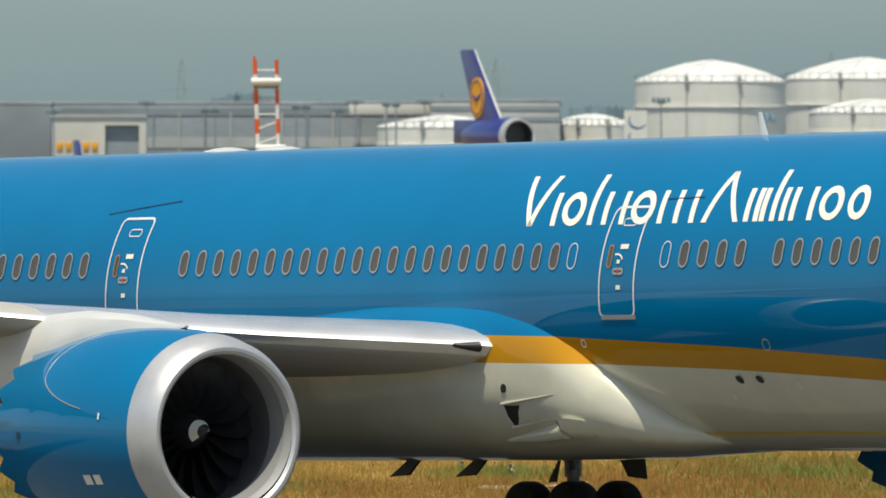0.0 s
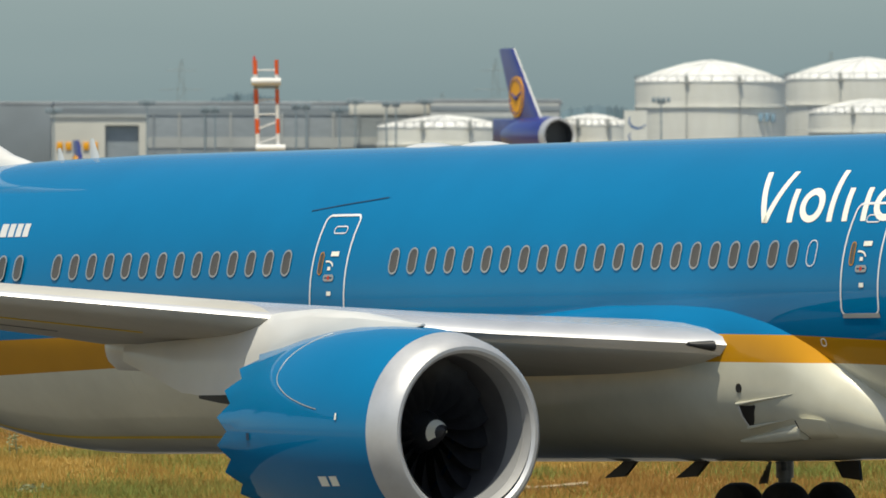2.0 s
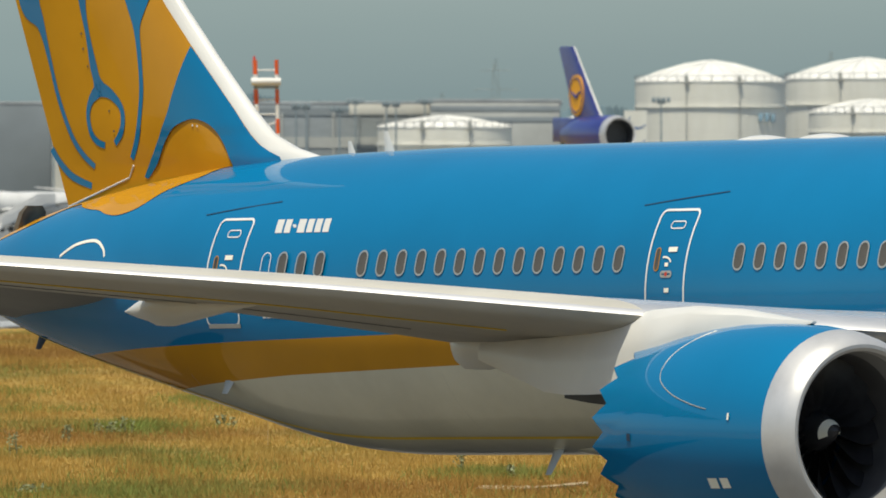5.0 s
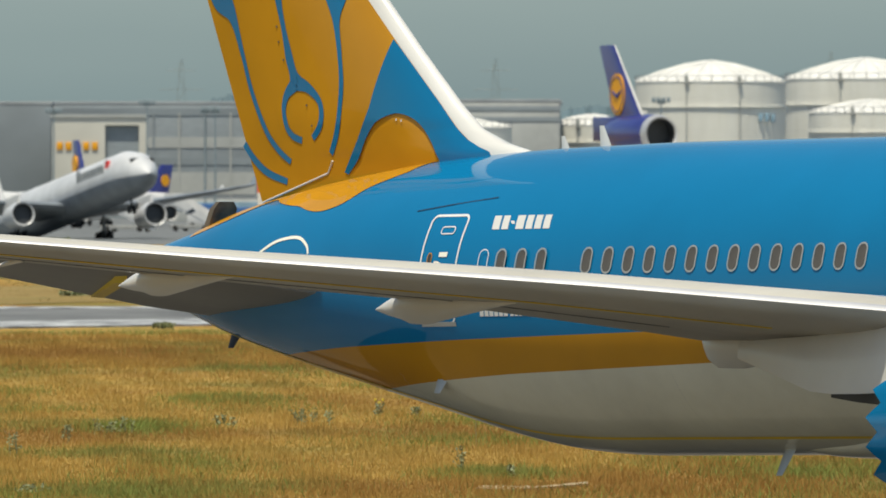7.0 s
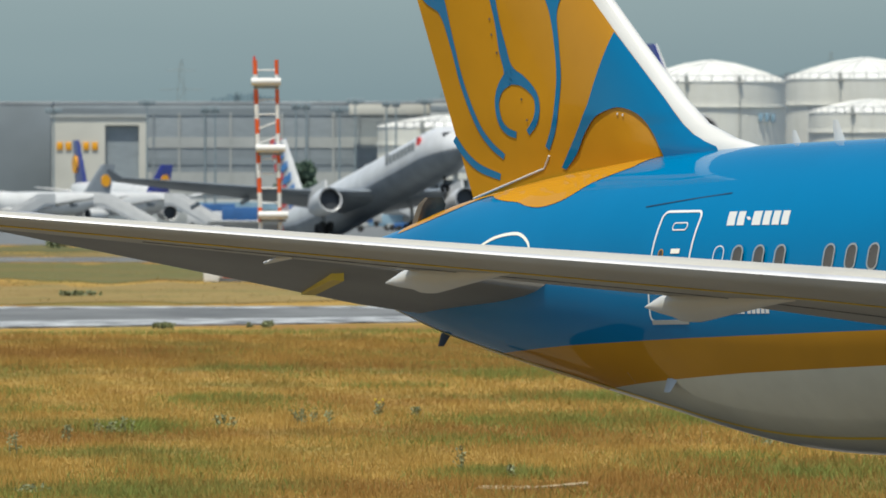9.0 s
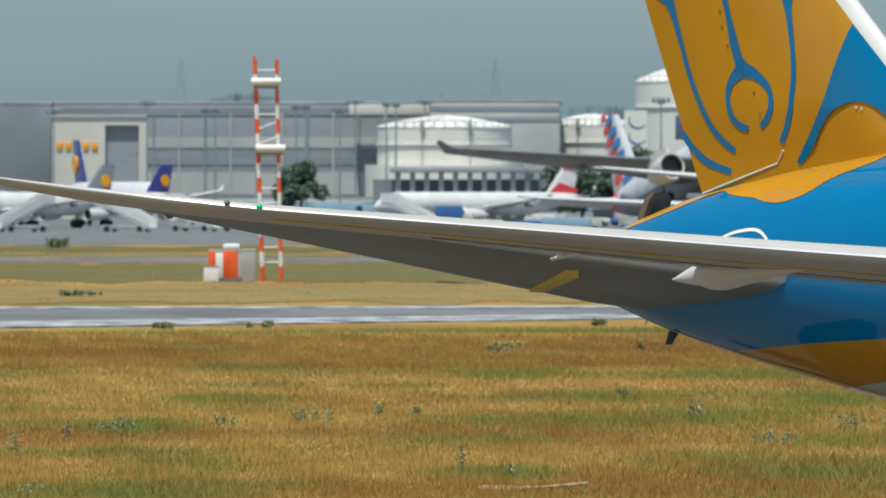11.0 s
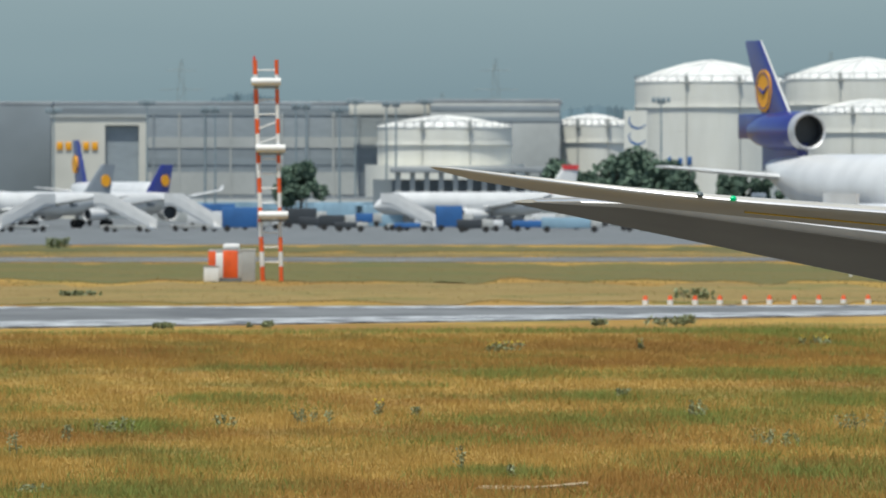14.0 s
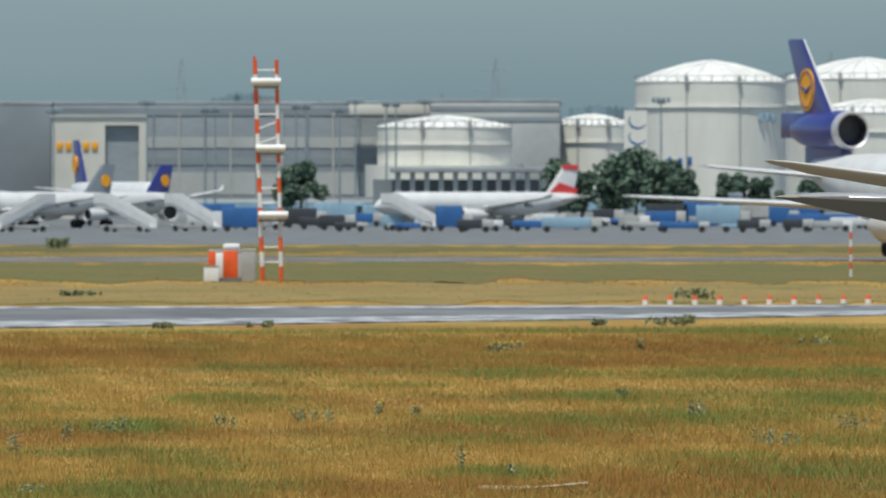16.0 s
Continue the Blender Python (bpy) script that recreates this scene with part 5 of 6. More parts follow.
        part("engine_pylon", loft(bmesh.new(), [[(x, y, z) for x, y in ((-L * 0.375, 0), (-L * 0.385, 0.5), (-L * 0.5, 0.35), (-L * 0.52, 0), (-L * 0.5, -0.35), (-L * 0.385, -0.5))] for z in (zc + r * 0.55, ez - 1.0)]), tail_mat, j)
        f = part("fin", loft(bmesh.new(), [[(x + px, pz, z) for px, pz in foil(c, 0.09, 10, 0)] for x, c, z in ((-L * 0.404, 6.5, ez + 0.4), (-L * 0.424, 5.9, ez + 1.5), (-L * 0.519, 3.4, ez + 7.35), (-L * 0.523, 2.8, ez + 7.5))], True, lambda i, jj: 1 if jj in (0, 17) else 0), [tail_mat, WHITE], j, "navy fin with a white leading edge")
        part("rudder_root", box(bmesh.new(), -L * 0.395 - 11.2, -L * 0.395 - 4, -0.4, 0.4, ez - 0.6, ez + 1.45, 0.1), tail_mat, j)
    if disc:
        zz, xx, rad = (zb + finh * 0.48, -L * 0.452, finh * 0.2) if not third else (zc + r + 2.2 + 3.05, -L * 0.506, 1.75)
        for side in (1, -1):
            y = side * ((L * 0.011 if not third else 0.29))
            bm = bmesh.new()
            m = [(xx + rad * 0.86 * math.cos(g), zz + rad * math.sin(g)) for g in np.linspace(0, 2 * math.pi, 26, endpoint=False)]
            loft(bm, [[(x, y, z) for x, z in m], [(x, y * 0.5, z) for x, z in m]])
            dk = part("tail_disc", bm, disc, f, "golden disc")
            if third:
                bm = bmesh.new()
                for i in range(26):
                    a, b = 2 * math.pi * i / 26, 2 * math.pi * (i + 1) / 26
                    tube(bm, (xx + rad * 0.72 * math.cos(a), y * 1.04, zz + rad * 0.84 * math.sin(a)), (xx + rad * 0.72 * math.cos(b), y * 1.04, zz + rad * 0.84 * math.sin(b)), 0.05, n=4)
                tube(bm, (xx - 0.9, y * 1.05, zz + 0.25), (xx + 0.1, y * 1.05, zz - 0.2), 0.09, 0.16, 5)
                tube(bm, (xx + 0.1, y * 1.05, zz - 0.2), (xx + 0.9, y * 1.05, zz + 0.35), 0.16, 0.07, 5)
                part("tail_emblem", bm, NAVY, dk)
    return j


freighter = tube_jet("freighter", "white three-engined cargo jet with navy tail, taxiing", 58.6, 6.02, 51.7, FARWHITE, NAVY, [9.0], 7.0, ORANGE, third=True)
# pale top over dark underside: high-sun shading painted on the hull
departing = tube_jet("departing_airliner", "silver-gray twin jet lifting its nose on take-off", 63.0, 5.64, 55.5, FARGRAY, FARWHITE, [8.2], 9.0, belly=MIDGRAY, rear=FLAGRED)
fin0 = [c for c in departing.children if c.name.startswith("fin")][0]
for k in range(6):
    for side in (1, -1):
        z = 7.7 + 1.5 * k
        x = -63 * 0.365 - 0.78 * 1.28 * k
        w = 5.4 - 0.45 * k
        for x0, x1, dz, m in ((x - 0.2 - 0.55 * w, x - 0.2, 0.0, SKYBLUE), (x - 0.2 - w, x - 0.2 - 0.6 * w, 0.55, FLAGRED)):
            bm = loft(bmesh.new(), [[(x0, y, z + dz - 0.3), (x1, y, z + dz), (x1, y, z + dz + 0.85), (x0, y, z + dz + 0.55)] for y in (side * 0.36, side * 0.46)])
            part("tail_stripe", bm, m, fin0)
for k in range(8):
    for side in (1, -1):
        bm = box(bmesh.new(), 13.3 + 1.25 * k, 14.1 + 1.25 * k, side * 2.70 - 0.12, side * 2.70 + 0.12, 5.05, 6.0 if k else 6.4, 0.05)
        part("title_bar", bm, STEEL, departing)
for side in (1, -1):
    part("flag_mark", box(bmesh.new(), 23.6, 24.6, side * 2.58 - 0.14, side * 2.58 + 0.14, 5.2, 6.3, 0.3), FLAGRED, departing)
a1 = tube_jet("parked_airliner", "white regional jet with gray tail and orange mark", 31.0, 3.3, 27.0, FARWHITE, MIDGRAY, [4.8], 4.1, ORANGE, "parked airliners")
a2 = tube_jet("parked_airliner", "white regional jet with navy tail and golden disc", 31.0, 3.3, 27.0, FARWHITE, NAVY, [4.8], 4.1, ORANGE, "parked airliners")
a3 = tube_jet("parked_airliner", "white twin jet parked with navy tail, golden disc", 44.0, 4.6, 36.0, FARWHITE, NAVY, [6.2], 6.5, ORANGE, "parked airliners")
a4 = tube_jet("parked_airliner", "white regional jet with red and white tail", 31.0, 3.3, 27.0, FARWHITE, FARWHITE, [4.8], 4.1, None, "parked airliners")


def park(j, L, px, d, yaw):
    """Stand a jet so that its fin is at a given bearing."""
    x, back = (px - 784) * d / 29596.7, 0.43 * L
    j.matrix_basis = pose(x + back * math.cos(radians(yaw)), d + back * math.sin(radians(yaw)), -0.77, 0, 0, yaw)


park(a1, 31.0, 178, 2290, 212), park(a2, 31.0, 284, 2330, 222), park(a3, 44.0, 140, 2440, -72), park(a4, 31.0, 998, 2300, 205)
f4 = [c for c in a4.children if c.name.startswith("fin")][0]
for side in (1, -1):
    part("tail_red_band", loft(bmesh.new(), [[(-10.9 - 1.6 * u, side * 0.34, 4.85 + 1.5 * u), (-15.0 - 0.4 * u, side * 0.2, 4.75 + 0.7 * u), (-15.0 - 0.4 * u, side * 0.12, 4.75 + 0.7 * u), (-10.9 - 1.6 * u, side * 0.2, 4.85 + 1.5 * u)] for u in (0, 0.5, 1)]), FLAGRED, f4)
    part("tail_red_cap", box(bmesh.new(), -15.5, -13.1, side * 0.15 - 0.04, side * 0.15 + 0.04, 8.1, 8.78), FLAGRED, f4)


# ---- apron vehicles, stairs, containers ----
def stairs(px, d, yaw, mat):
    s = thing("boarding_stairs", pose((px - 784) * d / 29596.7, d, -0.77, 0, 0, yaw), "white mobile boarding stairs on the apron", "boarding stairs", "boarding stairs")
    bm = bmesh.new()
    loft(bm, [[(-4, y, 0.6), (3, y, 3.7), (4.5, y, 3.7), (4.5, y, 3.4), (3, y, 3.3), (-4, y, 0.3)] for y in (-0.9, 0.9)])
    part("flight", bm, mat, s)
    for y in (-0.95, 0.95):
        part("side_panel", loft(bmesh.new(), [[(-4, q, 0.6), (3, q, 3.7), (4.5, q, 3.7), (4.5, q, 5.0), (3, q, 5.0), (-4, q, 1.7)] for q in (y - 0.03, y + 0.03)]), mat, s)
    part("chassis", box(bmesh.new(), -3.5, 3.5, -1.0, 1.0, 0.35, 0.9, 0.05), BOXGRAY, s)
    for x in (-2.5, 2.5):
        for y in (-1, 1):
            b = bmesh.new()
            tube(b, (x, y - 0.12, 0.4), (x, y + 0.12, 0.4), 0.4, n=12)
            part("wheel", b, RUBBER, s)


for a in ((40, 2180, 35, FARWHITE), (225, 2180, 150, FARWHITE), (345, 2200, 140, FARWHITE), (730, 2220, 145, FARWHITE)):
    stairs(*a)


def apron_vehicle(px, d, w, h, mat, kind):
    x = (px - 784) * d / 29596.7
    v = thing("apron_vehicle", pose(x, d, -0.77), {0: "boxy service truck parked on the apron", 1: "low baggage tractor and carts"}[kind], "vehicle", "vehicles on the apron")
    part("body", box(bmesh.new(), -w / 2, w / 2, -1.1, 1.1, 0.55, h, 0.12), mat, v)
    part("cab", box(bmesh.new(), w / 2, w / 2 + 1.5, -1.0, 1.0, 0.5, min(h, 2.3), 0.2), BOXGRAY if mat is not BOXGRAY else FARWHITE, v)
    part("windscreen", box(bmesh.new(), w / 2 + 0.7, w / 2 + 1.52, -0.9, 0.9, 1.3, min(h, 2.3) - 0.2, 0.05), BOXDARK, v)
    for q in (-w / 2 + 0.7, w / 2 + 0.5):
        for y in (-1.0, 1.0):
            b = bmesh.new()
            tube(b, (q, y - 0.15, 0.42), (q, y + 0.15, 0.42), 0.42, n=12)
            part("wheel", b, RUBBER, v)


vr = random.Random(11)
for k in range(46):
    px = 372 + k * 26.5 + vr.uniform(-8, 8)
    d = vr.uniform(2150, 2420)
    kind = k % 2
    apron_vehicle(px, d, vr.uniform(2.5, 6.5), vr.uniform(1.5, 3.4) if kind == 0 else vr.uniform(1.1, 1.7), vr.choice([BOXBLUE, BOXDARK, BOXGRAY, FARWHITE, BOXBLUE, BOXGRAY, BOXPALE, BOXDARK]), kind)
for k, (px, w, h, m) in enumerate(((600, 7, 3.4, BOXPALE), (660, 5, 3.0, BOXPALE), (385, 5, 3.2, BOXBLUE), (1240, 5, 3.6, BOXBLUE), (1180, 6, 3.2, BOXDARK), (1330, 6, 3.0, BOXGRAY), (1420, 5, 3.4, BOXBLUE)  )):
    c = thing("container", pose((px - 784) * 2400 / 29596.7, 2400, -0.77), "stacked metal container at the apron's edge", "container", "containers")
    part("shell", box(bmesh.new(), -w / 2, w / 2, -1.2, 1.2, 0, h, 0.06), m, c)
    for q in np.linspace(-w / 2 + 0.3, w / 2 - 0.3, 7):
        part("rib", box(bmesh.new(), q - 0.05, q + 0.05, -1.27, -1.2, 0.1, h - 0.1), m, c)

# ---- landing-aid mast, red and white, with its cabinet ----
MX, MD = -11.3, 1104.0
mast = thing("antenna_mast", pose(MX, MD, 0), "red and white two-legged antenna mast with three white booms", "antenna mast")
MT = 14.62
for k, (x0, x1, r) in enumerate(((-11.9 - MX, -12.42 - MX, 0.15), (-10.67 - MX, -11.0 - MX, 0.13))):
    nseg = 15
    for i in range(nseg):
        f, g = i / nseg, (i + 1) / nseg
        bm = bmesh.new()
        tube(bm, (x0 + (x1 - x0) * f, 0, MT * f), (x0 + (x1 - x0) * g, 0, MT * g), r, n=12)
        part("leg", bm, MASTRED if i % 2 == 0 else MASTWHITE, mast)
for i in range(1, 15):
    z = MT * (i + 0.3) / 15
    f = z / MT
    bm = bmesh.new()
    tube(bm, (-11.9 - MX - 0.53 * f, 0, z), (-10.67 - MX - 0.35 * f, 0, z + (0.5 if i in (9, 10) else 0)), 0.05, n=6)
    part("rung", bm, MASTWHITE, mast)
for py, dx in ((145, -0.35), (263, -0.05), (381, 0.12)):
    z = 7.388 - (py - 300) * 1104 / 29596.7
    bm = bmesh.new()
    tube(bm, (-1.0 + dx, -0.4, z), (0.95 + dx, -0.4, z), 0.26, n=14)
    part("boom", bm, MASTWHITE, mast, "white tubular antenna boom")
    bm = box(bmesh.new(), -0.85 + dx, 0.8 + dx, -0.2, 0.1, z - 0.45, z - 0.28)
    part("bracket", bm, STEEL, mast)
bm = bmesh.new()
tube(bm, (-12.46 - MX, 0, MT), (-12.46 - MX, 0, MT + 0.25), 0.07, n=8)
part("warning_lamp", bm, FLAGRED, mast)
cab = thing("equipment_cabinet", pose(-13.97, 1100, 0), "orange and white striped equipment hut on the grass", "cabinet")
cw = 2.9
for i in range(6):
    part("panel", box(bmesh.new(), -cw / 2 + cw * i / 6, -cw / 2 + cw * (i + 1) / 6, -1.0, 1.0, 0.25, (2.0, 1.9, 2.05, 2.05, 1.85, 1.95)[i], 0.02), (MASTRED, MASTWHITE, MASTRED, MASTRED, BOXGRAY, MASTRED)[i], cab)
part("roof", box(bmesh.new(), -cw / 2 + 0.02, cw / 2 - 0.02, -0.9, 0.9, 1.85, 2.12, 0.03), BOXGRAY, cab)
part("base", box(bmesh.new(), -cw / 2, cw / 2, -1.0, 1.0, 0, 0.25), CONCRETE, cab)
part("cooling_unit", box(bmesh.new(), -0.5, 0.6, -0.4, 0.4, 2.12, 2.5, 0.15), MASTWHITE, cab)
cab2 = thing("equipment_box", pose(-15.21, 1098, 0), "small white equipment box", "cabinet")
part("box", box(bmesh.new(), -0.5, 0.5, -0.4, 0.4, 0, 1.0, 0.05), MASTWHITE, cab2)
part("lid", box(bmesh.new(), -0.53, 0.53, -0.43, 0.43, 1.0, 1.06), BOXGRAY, cab2)
cab3 = thing("equipment_box", pose(-12.77, 1099, 0), "gray equipment box beside the mast", "cabinet")
part("box", box(bmesh.new(), -0.45, 0.45, -0.4, 0.4, 0, 2.1, 0.05), BOXGRAY, cab3)
part("lid", box(bmesh.new(), -0.48, 0.48, -0.43, 0.43, 2.1, 2.16), MASTWHITE, cab3)
for px, h in ((1506, 3.6),):
    pp = thing("marker_post", pose(28.05, 1150, 0), "thin red and white marker post", "post")
    for i in range(7):
        bm = bmesh.new()
        tube(bm, (0, 0, h * i / 7), (0, 0, h * (i + 1) / 7), 0.09, n=8)
        part("segment", bm, MASTRED if i % 2 else MASTWHITE, pp)
mk = None
for k in range(11):
    m = pose(11.07 + k * 1.37, 915 + k * 0.6, 0)
    if mk is None:
        mk = thing("edge_marker", m, "small red and white marker beside the taxiway", "marker", "taxiway edge markers")
        bm = bmesh.new()
        tube(bm, (0, 0, -0.05), (0, 0, 0.24), 0.17, 0.16, 12)
        part("base", bm, MASTWHITE, mk)
        bm = bmesh.new()
        tube(bm, (0, 0, 0.24), (0, 0, 0.48), 0.15, 0.08, 12)
        part("cap", bm, MASTRED, mk)
    else:
        copy_thing(mk, m)


# ---- grass and weeds ----
def grass_field(name, count, v0, v1, h0, h1, seed, mat, label, wide=1.0):
    """Loose blades strewn over the field, thinner with distance."""
    r = np.random.default_rng(seed)
    v = r.uniform(v0, v1, count)
    d = 29596.7 * 7.388 / v
    x = r.uniform(-0.0285, 0.0285, count) * d
    base = np.stack([x, d, -0.03 - 0.8 * np.clip((d - 1350) / 350, 0, 1)], 1)
    h = r.uniform(h0, h1, count) * (0.75 + 0.5 * np.sin(x * 0.9 + d * 0.05) ** 2)
    g = r.uniform(0, math.pi, count)
    w = r.uniform(0.004, 0.009, count) * (1 + d / 500) * wide
    side = np.stack([np.cos(g) * w, np.sin(g) * w, np.zeros(count)], 1)
    lean = np.stack([r.normal(0, 0.28, count) * h, r.normal(0, 0.2, count) * h, h], 1)
    co = np.empty((count * 3, 3), np.float32)
    co[0::3], co[1::3], co[2::3] = base - side, base + side, base + lean
    me = bpy.data.meshes.new(name)
    me.vertices.add(count * 3), me.loops.add(count * 3), me.polygons.add(count)
    me.vertices.foreach_set("co", co.ravel())
    me.loops.foreach_set("vertex_index", np.arange(count * 3, dtype=np.int32))
    me.polygons.foreach_set("loop_start", np.arange(0, count * 3, 3, dtype=np.int32))
    me.polygons.foreach_set("loop_total", np.full(count, 3, np.int32))
    me.update()
    me.materials.append(mat)
    tagged(new(name, me), label, "grass", kind="stuff")


DRY = grass_material("dry_blades", (0.39, 0.25, 0.07), (0.28, 0.155, 0.045), (0.19, 0.175, 0.05), 0.04)
OLIVE = material("green_blades", (0.125, 0.17, 0.04), 0.8, vary=0.2, scale=0.1, tint=(0.18, 0.18, 0.05), stretch=(3, 1, 1), island=0.25, spec=0.1)
RUSSET = grass_material("russet_blades", (0.33, 0.20, 0.058), (0.25, 0.14, 0.045), (0.2, 0.17, 0.055), 0.05)
grass_field("dry_grass", 240000, 290, 600, 0.08, 0.20, 1, DRY, "tall dry golden grass")
grass_field("russet_grass", 60000, 296, 352, 0.10, 0.26, 5, RUSSET, "band of russet seeding grass")
grass_field("far_grass", 16000, 128, 236, 0.05, 0.11, 6, grass_material("far_blades", (0.27, 0.2, 0.075), (0.22, 0.16, 0.06), (0.15, 0.15, 0.05), 0.1), "distant uneven grass", 3.0)


def green_patches(count, seed):
    """Greener tufts in long patches."""
    r = np.random.default_rng(seed)
    bm_co = []
    for k in range(50):
        v = r.uniform(300, 590)
        d = 29596.7 * 7.388 / v
        cx = r.uniform(-0.027, 0.027) * d
        n = count // 75
        bm_co.append(np.stack([cx + r.normal(0, 0.9 + 1.3 * r.random(), n), d + r.normal(0, 4 + 5 * r.random(), n)], 1))
    for x, d, wx, wd, share in ((15.8, 749, 2.6, 20, 2.5), (16.6, 700, 1.6, 14, 1.2), (12.7, 533, 1.6, 9, 1.6), (11.1, 600, 2.3, 9, 1.3), (7.9, 497, 2.0, 9, 1.3), (2.4, 491, 2.0, 8, 1.0), (2.3, 600, 1.4, 8, 0.8), (4.8, 540, 1.8, 7, 0.9), (-6.9, 536, 1.1, 6, 0.7), (-8.6, 477, 1.0, 7, 0.8), (1.3, 405, 0.9, 4, 0.8), (15.5, 607, 0.9, 8, 0.8), (7.0, 762, 9.0, 7, 2.2), (-12.0, 752, 6.0, 5, 0.8)):
        n = int(count * share / 16)
        bm_co.append(np.stack([x + r.normal(0, wx, n), d + r.normal(0, wd, n)], 1))
    p = np.concatenate(bm_co)
    n = len(p)
    h = r.uniform(0.12, 0.28, n)
    g = r.uniform(0, math.pi, n)
    w = r.uniform(0.006, 0.014, n)
    co = np.empty((n * 3, 3), np.float32)
    base = np.stack([p[:, 0], p[:, 1], np.full(n, -0.03)], 1)
    side = np.stack([np.cos(g) * w, np.sin(g) * w, np.zeros(n)], 1)
    co[0::3], co[1::3], co[2::3] = base - side, base + side, base + np.stack([r.normal(0, 0.1, n), r.normal(0, 0.1, n), h], 1)
    me = bpy.data.meshes.new("green_tufts")
    me.from_pydata(co.tolist(), [], np.arange(n * 3).reshape(-1, 3).tolist())
    me.materials.append(OLIVE)
    tagged(new("green_tufts", me), "greener grass tufts among the dry grass", "grass", kind="stuff")


green_patches(60000, 3)


def weed(px, py, h, spread, seed, flower=False, n=90):
    r = random.Random(seed)
    d = 29596.7 * 7.388 / (py - 300)
    t = thing("weed", pose((px - 784) * d / 29596.7, d, -0.02 - 0.8 * min(max((d - 1350) / 350, 0), 1)), "leafy weed with yellow flowers in the grass" if flower else "gray-green weed standing in the dry grass", "weed", "weeds in the grass")
    bm = bmesh.new()
    tips = []
    for k in range(max(3, int(spread * 12))):
        a = Vector((r.gauss(0, spread * 0.4), r.gauss(0, spread * 0.4), 0))
        b = a + Vector((r.gauss(0, 0.08), r.gauss(0, 0.08), h * r.uniform(0.65, 1.0)))
        tube(bm, a, b, 0.012, 0.006, 4)
        tips.append((a, b))
    tagged(part("stem", bm, WEED, t), kind="stuff")
    bm = bmesh.new()
    for k in range(n):
        a, b = r.choice(tips)
        o = a.lerp(b, r.uniform(0.25, 1.0)) + Vector((r.gauss(0, 0.05), r.gauss(0, 0.05), 0))
        e = Vector((r.gauss(0, 1), r.gauss(0, 1), r.gauss(0.4, 0.5))).normalized() * r.uniform(0.04, 0.10) * max(1.0, d / 450)
        s = e.cross(Vector((r.gauss(0, 1), r.gauss(0, 1), r.gauss(0, 1)))).normalized() * 0.022 * max(1.0, d / 450)
        bm.faces.new([bm.verts.new(o + q) for q in (-s, e * 0.5 - s, e, e * 0.5 + s, s)])
    tagged(part("leaf", bm, WEED, t, smooth=False), kind="stuff")
    if flower:
        bm = bmesh.new()
        for a, b in tips:
            bmesh.ops.create_icosphere(bm, subdivisions=1, radius=0.045, matrix=Matrix.Translation(b))
        part("flower", bm, FLOWER, t)


for k, a in enumerate(((25, 808, 0.75, 0.18), (118, 782, 0.6, 0.14), (537, 752, 0.5, 0.8), (668, 738, 0.6, 0.25, True), (740, 738, 0.45, 0.2), (820, 838, 0.75, 0.16), (906, 845, 0.35, 0.25), (1100, 703, 0.35, 0.5), (1238, 740, 0.6, 0.6), (205, 768, 0.5, 0.7), (397, 755, 0.35, 0.5), (1515, 765, 0.6, 0.7), (890, 625, 0.5, 1.0, True), (1135, 620, 0.5, 0.3, True), (1445, 612, 0.45, 1.2, True), (40, 875, 0.25, 0.6), (1370, 790, 0.5, 0.9))):
    weed(*a[:4], k, len(a) > 4, 40 + int(150 * a[3]))
for k, (px, py, h, w) in enumerate(((1225, 532, 0.75, 1.3), (1185, 578, 0.5, 1.4), (1062, 577, 0.35, 0.6), (465, 580, 0.3, 0.7), (140, 525, 0.35, 1.6), (1210, 575, 0.5, 0.6), (102, 428, 1.3, 1.6), (290, 583, 0.35, 0.9))):
    weed(px, py, h, w, 100 + k, False, 420)
# worn earth track
sheet("ground_track", [(0.74, 386), (1.51, 383.5), (3.39, 391), (3.42, 394), (2.32, 388.5), (0.87, 389)], material("bare_earth", (0.36, 0.27, 0.15), 0.95, vary=0.15, scale=0.5, grain=0.3), "bare earth track worn in the grass", 0.04)


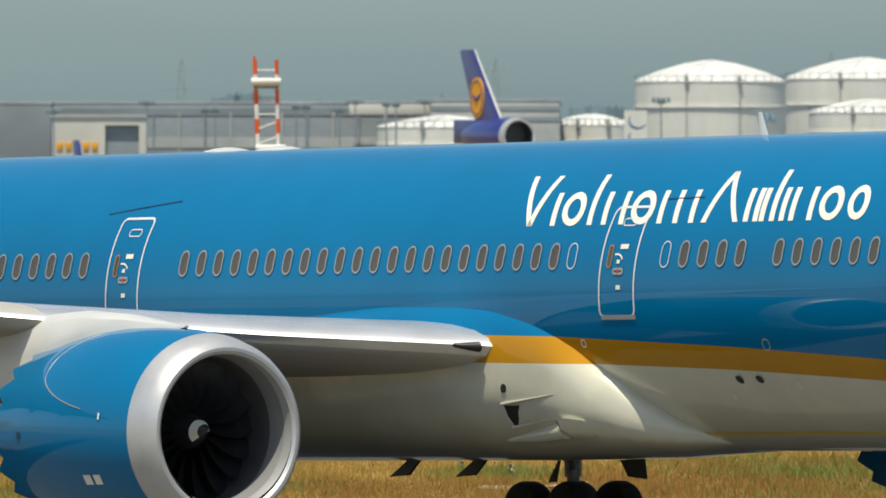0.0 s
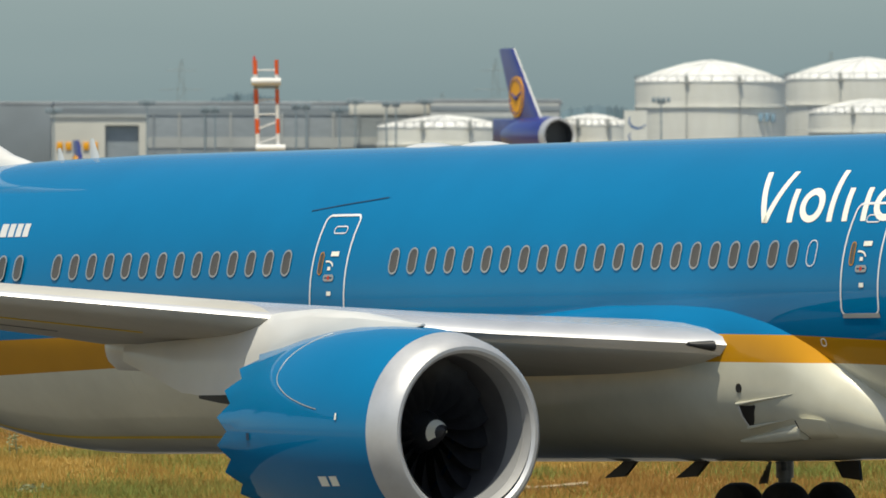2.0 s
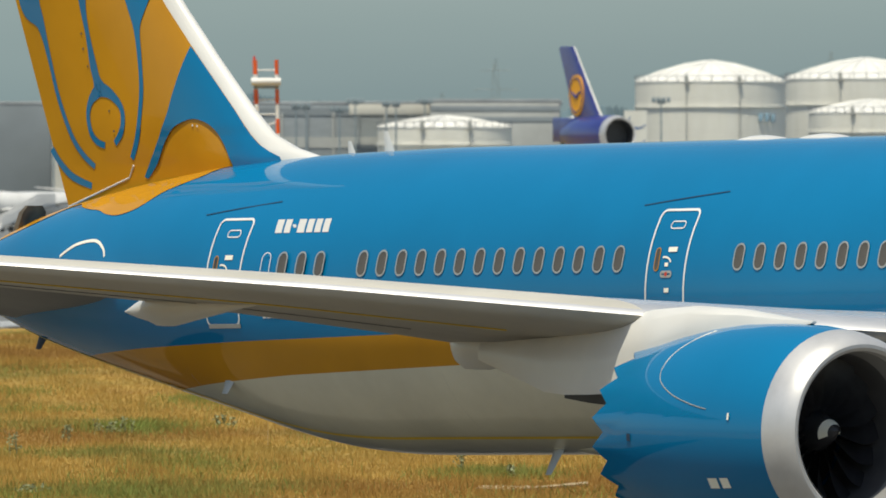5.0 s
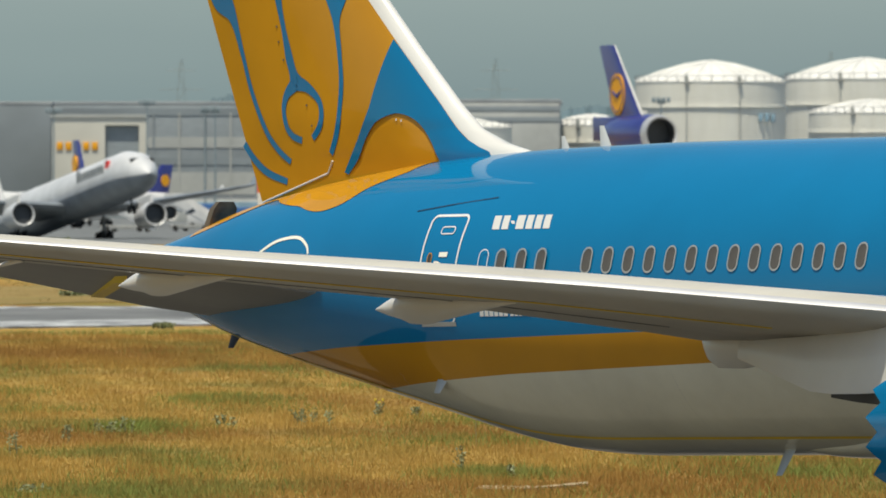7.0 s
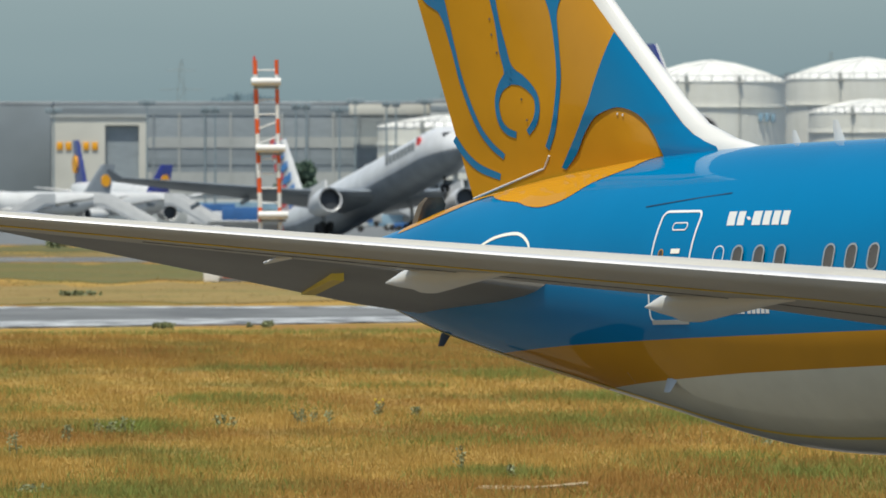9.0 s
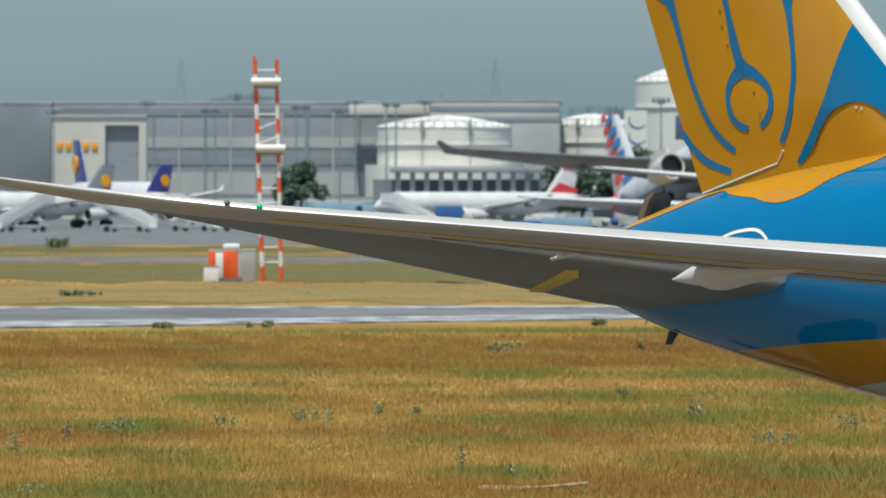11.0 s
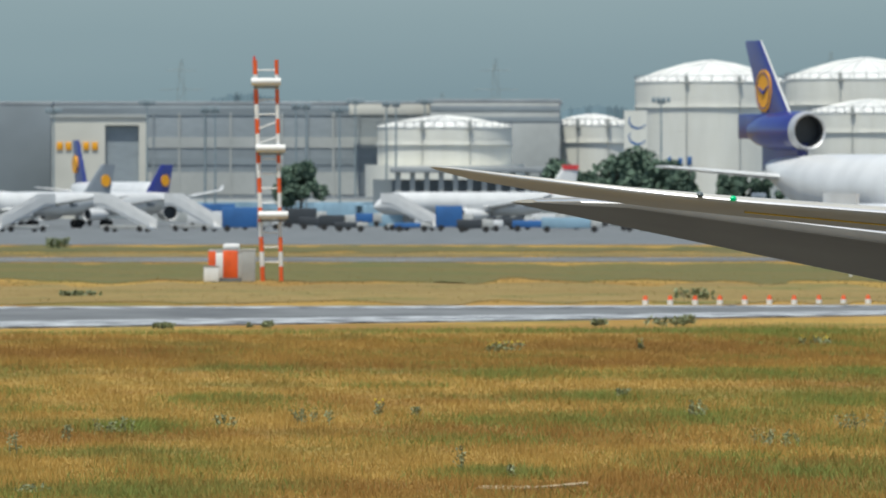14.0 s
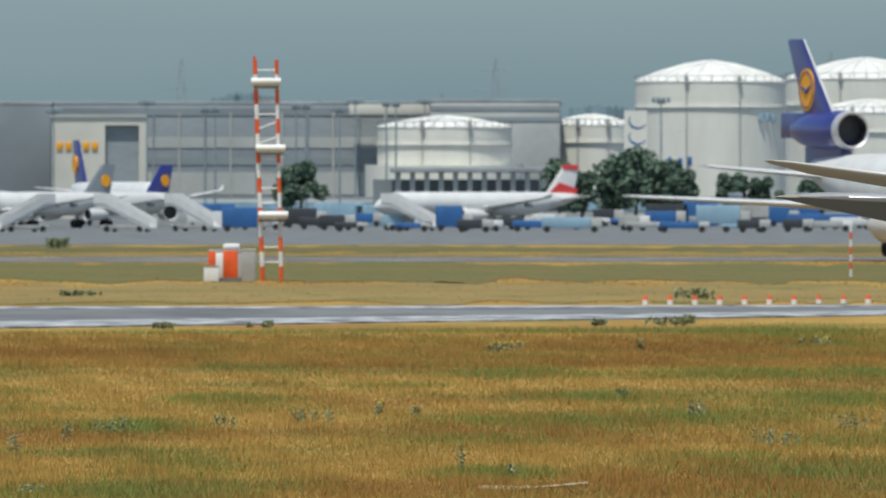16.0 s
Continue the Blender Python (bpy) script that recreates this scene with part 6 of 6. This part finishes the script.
def motions():
    # the freighter's fin tip rides 31 m behind its middle
    dx0, dy0 = -31.0 * math.cos(radians(-66)), -31.0 * math.sin(radians(-66))
    rows = [(0, -3.828, 328.41, -56.165, 4.8), (1, -1.839, 325.457, -55.481, 4.84), (2, 0.185, 322.531, -54.739, 4.882), (3, 2.244, 319.63, -53.963, 4.924), (4, 4.341, 316.752, -53.171, 4.967), (5, 6.477, 313.895, -52.378, 5.01), (6, 8.653, 311.06, -51.595, 5.055), (7, 10.867, 308.246, -50.831, 5.1), (8, 13.121, 305.453, -50.091, 5.147),
            (9, 15.413, 302.684, -49.375, 5.194), (10, 17.741, 299.94, -48.681, 5.242), (11, 20.105, 297.222, -48.005, 5.291), (12, 22.501, 294.534, -47.336, 5.34), (13, 24.927, 291.878, -46.663, 5.391), (14, 27.38, 289.26, -45.969, 5.442), (15, 29.856, 286.683, -45.235, 5.494), (16, 32.35, 284.153, -44.438, 5.547)]
    walk(jet, [(t, pose(x, y, z, 0, -0.875, a)) for t, x, y, a, z in rows])
    walk(freighter, [(t, pose(2.6 + 1.68 * t - dx0, 1440 - 4.25 * t - dy0, 0.03 + 0.0225 * t, 0, 0, -66)) for t in range(0, 17, 2)])
    take_off = [(0, -163.0, 2231, -0.82, 0), (3, -112.0, 2121, -0.82, 0), (5, -78.2, 2047, -0.82, 2.5), (6, -61.4, 2010, -0.9, 6.2), (7, -44.6, 1973, -1.0, 7.5), (8, -26.6, 1936, -0.9, 8.9), (9, -8.0, 1899, 0.35, 10.6), (10, 11.0, 1862, 2.1, 11.6), (12, 48.2, 1788, 6.0, 12.6), (13, 67.4, 1751, 9.2, 12.8), (14, 87.4, 1714, 13.6, 13), (16, 128.0, 1640, 23.0, 13)]
    walk(departing, [(t, pose(x, y, z, 0, -p, -70)) for t, x, y, z, p in take_off])
    for fan in (fan_right, fan_left):
        at = fan.location.copy()
        walk(fan, [(t, Matrix.Translation(at) @ Matrix.Rotation(radians(-5.0 * t), 4, "X")) for t in range(0, 17, 2)])
    for w, at in WHEELS:
        r = 0.64 if abs(at.y) > 2 else 0.46
        step = 0.2
        walk(w, [(k * step, Matrix.Translation(at) @ Matrix.Rotation(3.65 * k * step / r, 4, "Y")) for k in range(int(16 / step) + 1)])


motions()
